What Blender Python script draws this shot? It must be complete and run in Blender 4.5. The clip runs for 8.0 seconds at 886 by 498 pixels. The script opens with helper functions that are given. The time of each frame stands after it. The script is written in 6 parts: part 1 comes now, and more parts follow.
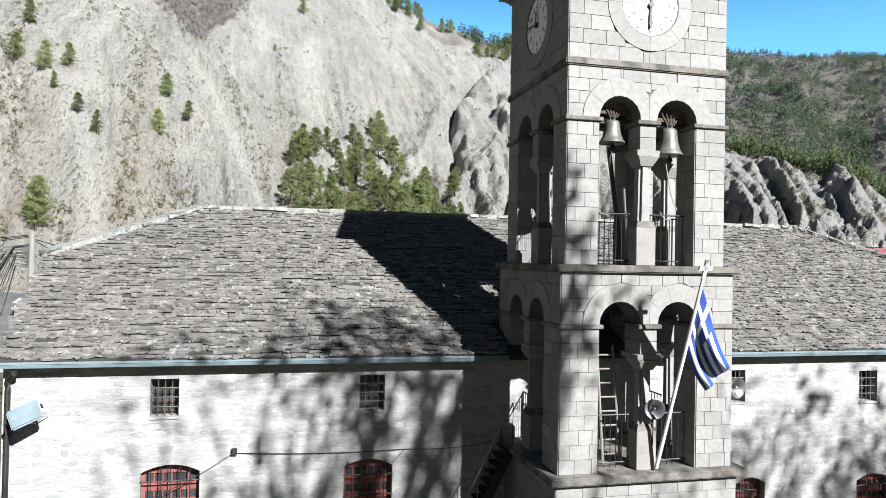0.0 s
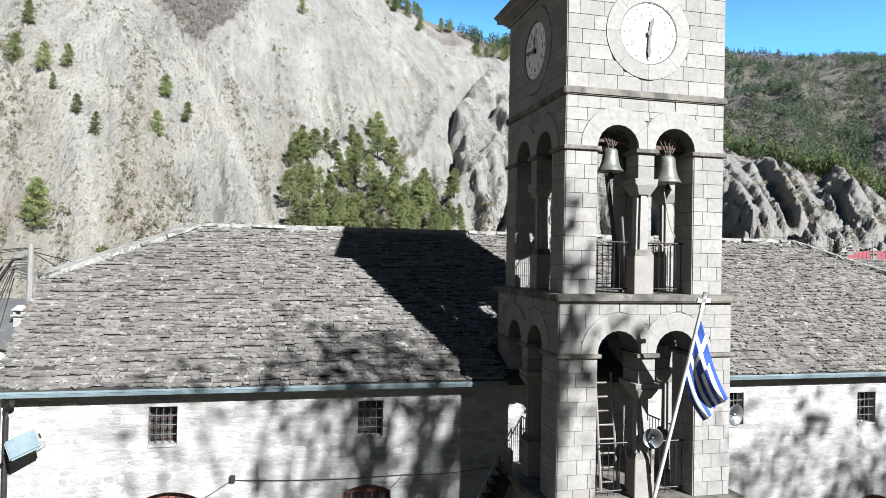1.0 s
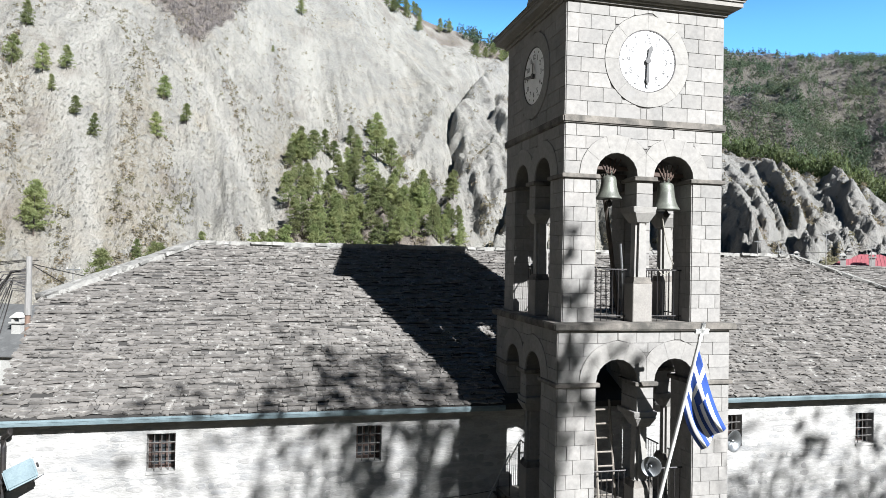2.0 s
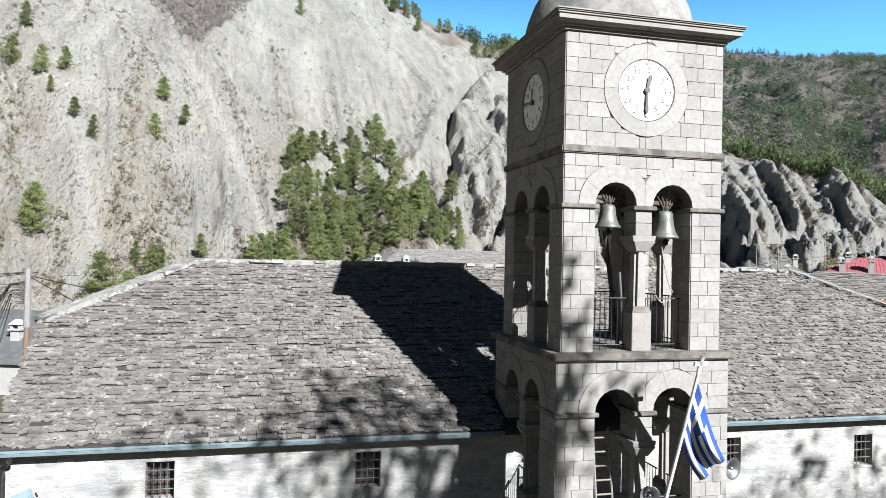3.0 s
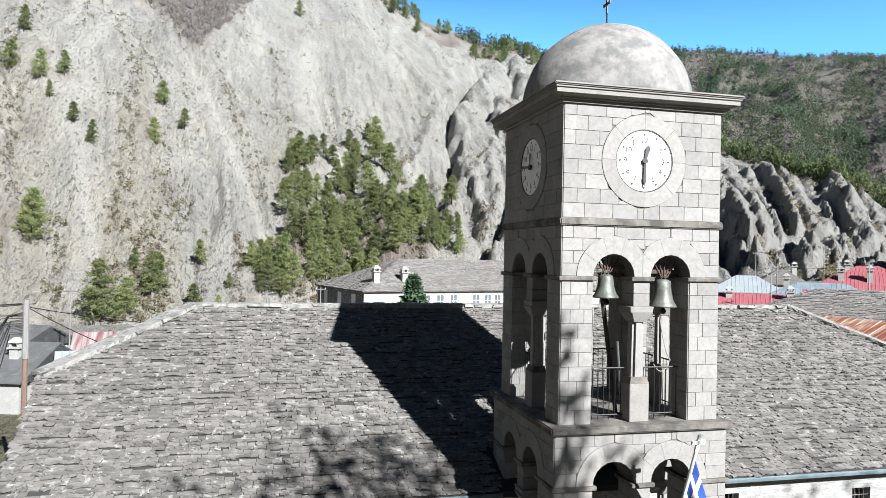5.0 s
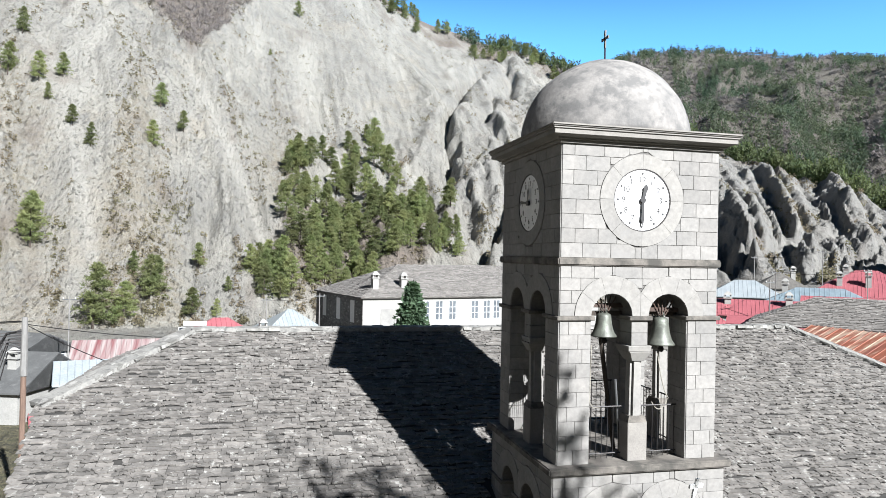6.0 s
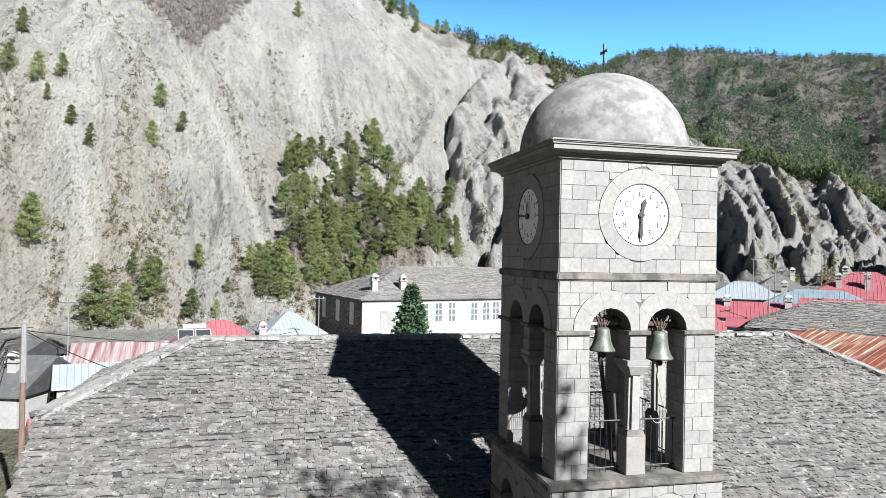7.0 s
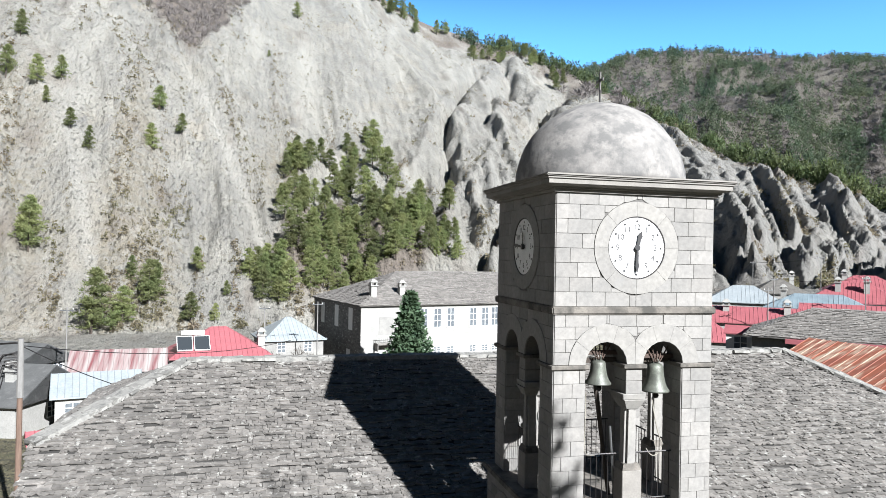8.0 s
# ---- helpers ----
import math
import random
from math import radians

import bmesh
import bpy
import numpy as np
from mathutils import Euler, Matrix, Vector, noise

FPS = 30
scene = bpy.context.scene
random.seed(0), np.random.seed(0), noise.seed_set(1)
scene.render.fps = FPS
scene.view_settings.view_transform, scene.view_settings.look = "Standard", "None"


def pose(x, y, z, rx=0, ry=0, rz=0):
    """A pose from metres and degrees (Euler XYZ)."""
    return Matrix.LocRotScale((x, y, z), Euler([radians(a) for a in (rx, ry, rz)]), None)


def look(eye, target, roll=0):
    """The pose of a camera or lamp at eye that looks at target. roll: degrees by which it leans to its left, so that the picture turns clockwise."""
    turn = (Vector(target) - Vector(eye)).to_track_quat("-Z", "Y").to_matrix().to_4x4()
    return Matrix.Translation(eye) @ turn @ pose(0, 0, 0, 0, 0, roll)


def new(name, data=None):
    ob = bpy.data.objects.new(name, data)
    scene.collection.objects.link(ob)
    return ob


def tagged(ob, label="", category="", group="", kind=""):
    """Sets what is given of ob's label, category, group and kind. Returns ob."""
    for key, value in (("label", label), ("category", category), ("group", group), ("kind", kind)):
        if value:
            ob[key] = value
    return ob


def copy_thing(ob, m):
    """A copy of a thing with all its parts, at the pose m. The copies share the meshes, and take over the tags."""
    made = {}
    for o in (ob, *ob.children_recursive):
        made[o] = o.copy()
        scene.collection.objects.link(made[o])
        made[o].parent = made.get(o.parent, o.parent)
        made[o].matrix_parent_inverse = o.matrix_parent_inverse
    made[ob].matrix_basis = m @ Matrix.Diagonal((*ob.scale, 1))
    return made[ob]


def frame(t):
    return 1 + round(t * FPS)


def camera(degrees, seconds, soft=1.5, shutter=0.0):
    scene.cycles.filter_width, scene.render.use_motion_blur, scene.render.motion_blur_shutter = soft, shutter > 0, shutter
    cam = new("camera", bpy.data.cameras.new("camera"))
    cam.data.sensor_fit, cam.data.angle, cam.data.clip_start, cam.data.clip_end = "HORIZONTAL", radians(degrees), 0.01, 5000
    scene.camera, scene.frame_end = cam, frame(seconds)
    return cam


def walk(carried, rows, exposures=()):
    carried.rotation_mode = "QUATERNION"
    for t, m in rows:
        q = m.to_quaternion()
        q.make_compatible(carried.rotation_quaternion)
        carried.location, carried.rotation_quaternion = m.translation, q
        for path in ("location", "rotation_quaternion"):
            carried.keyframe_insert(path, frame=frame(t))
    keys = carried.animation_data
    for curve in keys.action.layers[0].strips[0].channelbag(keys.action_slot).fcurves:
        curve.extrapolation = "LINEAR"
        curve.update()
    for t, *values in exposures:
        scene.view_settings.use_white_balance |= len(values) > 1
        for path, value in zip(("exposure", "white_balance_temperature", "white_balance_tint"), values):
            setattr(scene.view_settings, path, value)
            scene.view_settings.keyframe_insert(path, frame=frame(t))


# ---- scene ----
cam = camera(65.3, 8.0, soft=0.5)
PATH = [
    (0, (-5.619, -12.992, 7.436), (-5.158, -11.046, 7.464), 1.1),
    (0.5, (-5.614, -12.996, 7.739), (-5.152, -11.051, 7.766), 1.1),
    (1, (-5.609, -13.002, 8.046), (-5.146, -11.056, 8.072), 1.1),
    (1.5, (-5.606, -13.003, 8.34), (-5.142, -11.058, 8.366), 1.1),
    (3, (-5.621, -13.007, 9.248), (-5.153, -11.063, 9.271), 1.15),
    (3.5, (-5.627, -13.016, 9.606), (-5.16, -11.072, 9.629), 1.15),
    (4, (-5.64, -13.008, 9.988), (-5.171, -11.064, 10.01), 1.15),
    (4.5, (-5.635, -13.008, 10.372), (-5.165, -11.064, 10.393), 1.15),
    (5, (-5.62, -13.018, 10.743), (-5.15, -11.074, 10.763), 1.15),
    (5.2, (-5.619, -13.02, 10.89), (-5.149, -11.076, 10.91), 1.15),
    (6.3, (-5.617, -13.035, 11.735), (-5.144, -11.092, 11.753), 1.15),
    (6.5, (-5.617, -13.037, 11.783), (-5.144, -11.094, 11.801), 1.15),
    (7, (-5.619, -13.051, 11.885), (-5.145, -11.108, 11.902), 1.15),
    (7.5, (-5.591, -13.066, 12.222), (-5.117, -11.123, 12.24), 1.15),
    (8, (-5.527, -13.025, 12.586), (-5.052, -11.082, 12.602), 1.1),
]
walk(cam, [(t, look(eye, target, roll)) for t, eye, target, roll in PATH], [(0, 1.71, 6150, 9), (8, 1.67, 6120, 9)])

# ---- light ----
TO_SUN = Vector((3.57, -9.1, 6.15)).normalized()
world = bpy.data.worlds.new("sky")
scene.world = world
world.use_nodes = True
wn = world.node_tree
sky = wn.nodes.new("ShaderNodeTexSky")
sky.sky_type, sky.sun_disc = "NISHITA", False
sky.sun_elevation = math.asin(TO_SUN.z)
sky.sun_rotation = math.atan2(TO_SUN.x, TO_SUN.y)
sky.altitude, sky.air_density, sky.dust_density, sky.ozone_density = 700, 1.0, 0.3, 1.6
# clear winter sky, scaled up low all round, dimmed overhead to weaken fill
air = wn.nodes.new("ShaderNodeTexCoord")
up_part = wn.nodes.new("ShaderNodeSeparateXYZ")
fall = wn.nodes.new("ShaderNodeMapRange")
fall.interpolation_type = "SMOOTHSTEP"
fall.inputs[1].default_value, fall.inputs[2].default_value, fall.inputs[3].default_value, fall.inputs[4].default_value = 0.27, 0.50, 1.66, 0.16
tone = wn.nodes.new("ShaderNodeVectorMath")
tone.operation = "SCALE"
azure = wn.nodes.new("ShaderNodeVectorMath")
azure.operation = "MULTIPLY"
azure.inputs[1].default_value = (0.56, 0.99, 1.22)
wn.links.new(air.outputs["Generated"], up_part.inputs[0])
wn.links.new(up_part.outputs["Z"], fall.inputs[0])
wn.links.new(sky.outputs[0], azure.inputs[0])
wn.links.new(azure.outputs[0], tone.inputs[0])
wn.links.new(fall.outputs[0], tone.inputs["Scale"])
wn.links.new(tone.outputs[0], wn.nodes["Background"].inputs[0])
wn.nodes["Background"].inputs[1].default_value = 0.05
sun_data = bpy.data.lights.new("sun", "SUN")
sun_data.energy, sun_data.angle, sun_data.color = 5.0, radians(0.53), (1.0, 0.972, 0.935)
sun = new("sun", sun_data)
sun.matrix_world = look(TO_SUN * 60, (0, 0, 0))


# ---- materials ----
def surf(name, a, b, scale=2.0, rough=0.85, bump=0.3, fine=25.0, metal=0.0, vary=0.0, stain=None, stain_scale=0.6, stain_at=(0.5, 0.7),
         squash=(1, 1, 1), island=False, depth=0.02):
    """A procedural surface: two colours mixed by a coarse noise, a fine grain, stains of their own shape, relief, and a tint for each piece."""
    m = bpy.data.materials.new(name)
    m.use_nodes = True
    t = m.node_tree
    n, l = t.nodes, t.links
    p = n["Principled BSDF"]
    p.inputs["Roughness"].default_value, p.inputs["Metallic"].default_value = rough, metal
    geo = n.new("ShaderNodeNewGeometry")
    mp = n.new("ShaderNodeMapping")
    mp.inputs["Scale"].default_value = squash
    l.new(geo.outputs["Position"], mp.inputs[0])

    def noise_at(s, detail=5.0, r=0.6):
        k = n.new("ShaderNodeTexNoise")
        k.inputs["Scale"].default_value, k.inputs["Detail"].default_value, k.inputs["Roughness"].default_value = s, detail, r
        l.new(mp.outputs[0], k.inputs["Vector"])
        return k.outputs["Fac"]

    def ramp(x, lo, hi):
        r = n.new("ShaderNodeMapRange")
        r.inputs[1].default_value, r.inputs[2].default_value = lo, hi
        l.new(x, r.inputs[0])
        return r.outputs[0]

    def mix(fac, x, y, kind="MIX"):
        k = n.new("ShaderNodeMix")
        k.data_type, k.blend_type = "RGBA", kind
        for sock, v in ((k.inputs[0], fac), (k.inputs[6], x), (k.inputs[7], y)):
            if isinstance(v, (tuple, float)):
                sock.default_value = (*v, 1.0) if isinstance(v, tuple) else v
            else:
                l.new(v, sock)
        return k.outputs[2]

    grain = noise_at(fine, 4.0, 0.7)
    col = mix(ramp(noise_at(scale), 0.36, 0.64), a, b)
    col = mix(ramp(grain, 0.3, 0.7), col, mix(1.0, col, (0.74, 0.74, 0.74), "MULTIPLY"))
    if vary:
        src = geo.outputs["Random Per Island"] if island else n.new("ShaderNodeObjectInfo").outputs["Random"]
        v = n.new("ShaderNodeMapRange")
        v.inputs[3].default_value, v.inputs[4].default_value = 1.0 - vary, 1.0 + vary * 0.6
        l.new(src, v.inputs[0])
        h = n.new("ShaderNodeHueSaturation")
        l.new(v.outputs[0], h.inputs["Value"])
        l.new(col, h.inputs["Color"])
        col = h.outputs[0]
    if stain:
        col = mix(ramp(noise_at(stain_scale, 6.0, 0.65), *stain_at), col, stain)
    l.new(col, p.inputs["Base Color"])
    if bump:
        k = n.new("ShaderNodeBump")
        k.inputs["Strength"].default_value, k.inputs["Distance"].default_value = bump, depth
        l.new(grain, k.inputs["Height"])
        l.new(k.outputs[0], p.inputs["Normal"])
    return m


ASHLAR = surf("ashlar", (0.25, 0.24, 0.227), (0.204, 0.199, 0.191), 1.3, 0.85, 0.2, 11, vary=0.13, stain=(0.191, 0.186, 0.18), stain_scale=1.1, stain_at=(0.56, 0.8), depth=0.008)
ARCHSTONE = surf("arch_stone", (0.254, 0.245, 0.229), (0.218, 0.211, 0.201), 1.0, 0.85, 0.15, 11, vary=0.06, stain=(0.191, 0.191, 0.191), stain_scale=1.2, stain_at=(0.58, 0.8), depth=0.006)
MORTAR = surf("mortar", (0.143, 0.136, 0.129), (0.102, 0.0986, 0.0952), 3, 0.95, 0.3, 30)
LEDGE = surf("weathered_ledge", (0.191, 0.175, 0.154), (0.117, 0.106, 0.0952), 2.5, 0.9, 0.4, 30, stain=(0.053, 0.0504, 0.0451), stain_scale=2.2, stain_at=(0.46, 0.62), depth=0.01)
CORNICE = surf("cornice_stone", (0.244, 0.231, 0.212), (0.197, 0.186, 0.173), 1.5, 0.85, 0.25, 35, stain=(0.133, 0.127, 0.117), stain_scale=2.0, stain_at=(0.55, 0.75))
DOME = surf("dome_plaster", (0.270, 0.258, 0.245), (0.180, 0.175, 0.170), 1.5, 0.9, 0.5, 8, stain=(0.120, 0.118, 0.116), stain_scale=2.6, stain_at=(0.47, 0.62), depth=0.02)
LIME = surf("limewashed_rubble", (0.352, 0.347, 0.333), (0.262, 0.259, 0.254), 1.4, 0.9, 0.9, 7, stain=(0.171, 0.173, 0.175), stain_scale=1.6, stain_at=(0.50, 0.68), squash=(0.6, 1, 1.9), depth=0.03)
RUBBLE = surf("rubble_stone", (0.359, 0.352, 0.339), (0.273, 0.27, 0.265), 1.1, 0.9, 0.7, 14, vary=0.26, island=True, stain=(0.184, 0.187, 0.19), stain_scale=1.7, stain_at=(0.50, 0.66), squash=(0.7, 1, 1.6), depth=0.02)
RUBBLE_PIECE = surf("rubble_stone_piece", (0.359, 0.352, 0.339), (0.273, 0.27, 0.265), 1.1, 0.9, 0.7, 14, vary=0.26, stain=(0.184, 0.187, 0.19), stain_scale=1.7, stain_at=(0.50, 0.66), squash=(0.7, 1, 1.6), depth=0.02)
SLATE = surf("stone_slate", (0.199, 0.186, 0.173), (0.137, 0.129, 0.121), 3.0, 0.85, 0.5, 22, vary=0.30, island=True, stain=(0.297, 0.292, 0.276), stain_scale=5.5, stain_at=(0.575, 0.66), depth=0.015)
SLATE_PIECE = surf("stone_slate_piece", (0.199, 0.186, 0.173), (0.137, 0.129, 0.121), 3.0, 0.85, 0.5, 22, vary=0.30, stain=(0.297, 0.292, 0.276), stain_scale=5.5, stain_at=(0.575, 0.66), depth=0.015)
UNDERROOF = surf("roof_underlay", (0.0371, 0.035, 0.0329), (0.0265, 0.0254, 0.0244), 2, 0.95, 0.3, 20)
RIDGE = surf("ridge_mortar", (0.265, 0.26, 0.244), (0.191, 0.188, 0.18), 2.5, 0.95, 0.7, 12, stain=(0.106, 0.106, 0.101), stain_scale=3.0, stain_at=(0.52, 0.64), depth=0.03)
CAPSTONE = surf("cap_stone", (0.233, 0.228, 0.212), (0.159, 0.156, 0.148), 2.5, 0.9, 0.6, 14, vary=0.3, stain=(0.292, 0.286, 0.271), stain_scale=3.0, stain_at=(0.5, 0.62), depth=0.02)
GRILLE = surf("grey_iron_grille", (0.106, 0.101, 0.0952), (0.0687, 0.0636, 0.061), 6, 0.6, 0.2, 60)
IRON = surf("black_iron", (0.03, 0.03, 0.033), (0.05, 0.045, 0.042), 6, 0.5, 0.2, 60, metal=0.6)
GALV = surf("galvanised_steel", (0.239, 0.25, 0.254), (0.191, 0.201, 0.212), 3, 0.4, 0.15, 40, metal=0.8)
GUTTER = surf("painted_gutter", (0.165, 0.215, 0.235), (0.125, 0.168, 0.185), 3, 0.45, 0.1, 30)
BRONZE = surf("bell_bronze", (0.125, 0.132, 0.112), (0.085, 0.090, 0.078), 4, 0.5, 0.2, 30, metal=0.2, stain=(0.16, 0.18, 0.15), stain_scale=6, stain_at=(0.52, 0.68))
RUST = surf("rusty_iron", (0.085, 0.053, 0.0398), (0.0477, 0.0345, 0.0292), 6, 0.8, 0.3, 40)
WOOD = surf("old_wood", (0.0583, 0.0451, 0.0345), (0.0371, 0.0292, 0.0239), 4, 0.85, 0.4, 30, squash=(6, 6, 0.8))
LADDER = surf("grey_ladder_wood", (0.223, 0.201, 0.175), (0.17, 0.154, 0.133), 4, 0.85, 0.3, 40)
REDWOOD = surf("red_painted_wood", (0.231, 0.0714, 0.0598), (0.177, 0.0544, 0.0449), 5, 0.6, 0.2, 40, stain=(0.102, 0.034, 0.0272), stain_scale=4)
BROWNWOOD = surf("brown_painted_wood", (0.075, 0.045, 0.036), (0.055, 0.036, 0.030), 5, 0.65, 0.2, 40)
WHITE = surf("white_paint", (0.663, 0.663, 0.646), (0.595, 0.595, 0.586), 4, 0.5, 0.08, 40)
DIAL = surf("clock_dial", (0.68, 0.68, 0.68), (0.629, 0.629, 0.637), 3, 0.4, 0.05, 40)
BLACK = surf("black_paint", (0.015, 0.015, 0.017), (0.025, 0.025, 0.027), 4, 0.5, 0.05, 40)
BLUE = surf("flag_blue", (0.016, 0.058, 0.27), (0.014, 0.048, 0.23), 5, 0.8, 0.1, 200)
FLAGWHITE = surf("flag_white", (0.68, 0.68, 0.68), (0.612, 0.62, 0.637), 5, 0.8, 0.1, 200)
ROPE = surf("pale_rope", (0.292, 0.276, 0.239), (0.239, 0.223, 0.191), 20, 0.9, 0.2, 80)
GLASS = bpy.data.materials.new("window_glass")
GLASS.use_nodes = True
GLASS.node_tree.nodes["Principled BSDF"].inputs["Base Color"].default_value = (0.03, 0.035, 0.04, 1)
GLASS.node_tree.nodes["Principled BSDF"].inputs["Roughness"].default_value = 0.08
PANE = surf("pale_window_pane", (0.138, 0.154, 0.17), (0.0904, 0.103, 0.117), 1.5, 0.15, 0.0, 6)
BARK = surf("bark", (0.0687, 0.053, 0.0424), (0.0424, 0.0345, 0.0292), 3, 0.95, 0.5, 20)
PINE = surf("pine_needles", (0.165, 0.208, 0.084), (0.245, 0.262, 0.118), 0.25, 0.85, 0.0, 3.0, vary=0.42)
# lighter needle colour that paints in the sunlight along the cliff edge
BELT = surf("sunlit_pine_needles", (0.085, 0.122, 0.052), (0.135, 0.155, 0.074), 0.05, 0.9, 0.0, 0.5, vary=0.45, island=True)
SPRUCE = surf("spruce_needles", (0.045, 0.085, 0.045), (0.070, 0.115, 0.058), 0.8, 0.85, 0.0, 6.0, vary=0.2, island=True)
FOREST = surf("forest_needles", (0.062, 0.098, 0.060), (0.115, 0.130, 0.080), 0.012, 0.9, 0.0, 0.5, vary=0.50, island=True)
LEAF = surf("dry_leaves", (0.053, 0.0477, 0.0265), (0.0371, 0.0371, 0.0212), 1, 0.9, 0.0, 6)
TWIG = surf("bare_twigs", (0.150, 0.130, 0.120), (0.105, 0.094, 0.088), 0.2, 0.95, 0.0, 2.0, vary=0.3, island=True)
SHRUB = surf("dry_shrub", (0.185, 0.175, 0.110), (0.240, 0.196, 0.150), 0.08, 0.95, 0.0, 2.0, vary=0.4, island=True)
RENDERW = surf("white_render", (0.307, 0.303, 0.289), (0.254, 0.252, 0.241), 0.7, 0.9, 0.2, 8)
RENDERG = surf("grey_render", (0.254, 0.25, 0.239), (0.201, 0.199, 0.191), 0.7, 0.9, 0.2, 8)
DARKSTONE = surf("dark_stone_wall", (0.168, 0.165, 0.158), (0.0909, 0.0892, 0.0857), 2.2, 0.9, 0.8, 3.5, stain=(0.323, 0.316, 0.302), stain_scale=2.6, stain_at=(0.58, 0.64), squash=(0.6, 0.6, 1.6))
REDROOF = surf("red_metal_roof", (0.299, 0.0936, 0.107), (0.256, 0.0808, 0.0936), 0.8, 0.5, 0.1, 6)
RUSTROOF = surf("rusty_red_roof", (0.235, 0.075, 0.042), (0.18, 0.06, 0.04), 1.0, 0.7, 0.2, 8, stain=(0.33, 0.25, 0.19), stain_scale=1.3, stain_at=(0.48, 0.60), squash=(0.16, 1.3, 0.6))
STRIPEROOF = surf("patchy_red_roof", (0.138, 0.0451, 0.0504), (0.318, 0.303, 0.292), 1.0, 0.6, 0.2, 8, squash=(1.6, 0.12, 0.12))
BLUEROOF = surf("blue_grey_roof", (0.187, 0.237, 0.268), (0.143, 0.187, 0.218), 0.8, 0.5, 0.1, 6)
PALEROOF = surf("pale_metal_roof", (0.269, 0.298, 0.316), (0.228, 0.257, 0.275), 0.8, 0.5, 0.1, 6)
GREYROOF = surf("grey_slate_roof", (0.143, 0.135, 0.123), (0.0904, 0.0857, 0.0796), 1.8, 0.9, 1.0, 2.6, stain=(0.053, 0.0509, 0.0477), stain_scale=2.4, stain_at=(0.53, 0.62), squash=(0.8, 0.8, 4.5), depth=0.12)
PLAINROOF = surf("plain_grey_roof", (0.0925, 0.0945, 0.0952), (0.0687, 0.0707, 0.0714), 0.9, 0.8, 0.3, 9, stain=(0.117, 0.117, 0.117), stain_scale=1.5, stain_at=(0.56, 0.7))
POLEWOOD = surf("weathered_pole", (0.159, 0.106, 0.0796), (0.117, 0.0768, 0.0583), 3, 0.9, 0.4, 30, squash=(5, 5, 0.6))
POLEGREY = surf("grey_pole_paint", (0.212, 0.207, 0.201), (0.159, 0.156, 0.151), 3, 0.7, 0.2, 30, squash=(3, 3, 0.6))
CONCRETE = surf("old_concrete", (0.212, 0.204, 0.191), (0.165, 0.159, 0.148), 2, 0.9, 0.3, 25)


def leafy_light(m, amount, tint):
    """Let thin leaves pass some of the light that falls on their far side."""
    t = m.node_tree
    n, l = t.nodes, t.links
    p = n["Principled BSDF"]
    out = n["Material Output"]
    tl = n.new("ShaderNodeBsdfTranslucent")
    warm = n.new("ShaderNodeMix")
    warm.data_type, warm.blend_type = "RGBA", "MULTIPLY"
    warm.inputs[0].default_value = 1.0
    warm.inputs[7].default_value = (*tint, 1)
    l.new(p.inputs["Base Color"].links[0].from_socket, warm.inputs[6])
    l.new(warm.outputs[2], tl.inputs["Color"])
    both = n.new("ShaderNodeMixShader")
    both.inputs[0].default_value = amount
    l.new(p.outputs[0], both.inputs[1])
    l.new(tl.outputs[0], both.inputs[2])
    l.new(both.outputs[0], out.inputs["Surface"])


for leaf_material in (PINE, FOREST, BELT, SHRUB):
    leafy_light(leaf_material, 0.48, (1.25, 1.27, 0.98))
leafy_light(SPRUCE, 0.25, (1.1, 1.2, 0.9))


# ---- helpers for meshes ----
def where(ob):
    m = ob.matrix_basis
    if ob.parent:
        m = where(ob.parent) @ ob.matrix_parent_inverse @ m
    return m


def finish(bm, name, material, smooth=False):
    bmesh.ops.recalc_face_normals(bm, faces=bm.faces)
    me = bpy.data.meshes.new(name)
    bm.to_mesh(me)
    bm.free()
    me.materials.append(material)
    if smooth:
        me.shade_smooth()
    return me


def part(name, bm, material, parent, label="", smooth=False):
    """One mesh under a thing or a part; its mesh is in world places."""
    ob = new(name, finish(bm, name, material, smooth))
    if parent:
        ob.parent = parent
        ob.matrix_parent_inverse = where(parent).inverted()
    if label:
        ob["label"] = label
    return ob


def thing(name, place, label, category, group="", kind=""):
    ob = new(name)
    ob.empty_display_size = 0.2
    ob.matrix_basis = Matrix.Translation(place)
    return tagged(ob, label, category, group, kind)


def box(bm, x0, x1, y0, y1, z0, z1, m=None):
    vs = [bm.verts.new((x, y, z)) for z in (z0, z1) for y in (y0, y1) for x in (x0, x1)]
    for f in ((0, 2, 3, 1), (4, 5, 7, 6), (0, 1, 5, 4), (2, 6, 7, 3), (0, 4, 6, 2), (1, 3, 7, 5)):
        bm.faces.new([vs[i] for i in f])
    if m:
        bmesh.ops.transform(bm, matrix=m, verts=vs)
    return vs


def rod(bm, a, b, r, r2=None, sides=8):
    """A round or tapered bar from a to b."""
    a, b = Vector(a), Vector(b)
    r2 = r if r2 is None else r2
    q = (b - a).to_track_quat("Z", "Y").to_matrix()
    rings = []
    for c, rr in ((a, r), (b, r2)):
        rings.append([bm.verts.new(c + q @ Vector((rr * math.cos(i * math.tau / sides), rr * math.sin(i * math.tau / sides), 0))) for i in range(sides)])
    for i in range(sides):
        j = (i + 1) % sides
        bm.faces.new((rings[0][i], rings[0][j], rings[1][j], rings[1][i]))
    bm.faces.new(rings[0][::-1])
    bm.faces.new(rings[1])


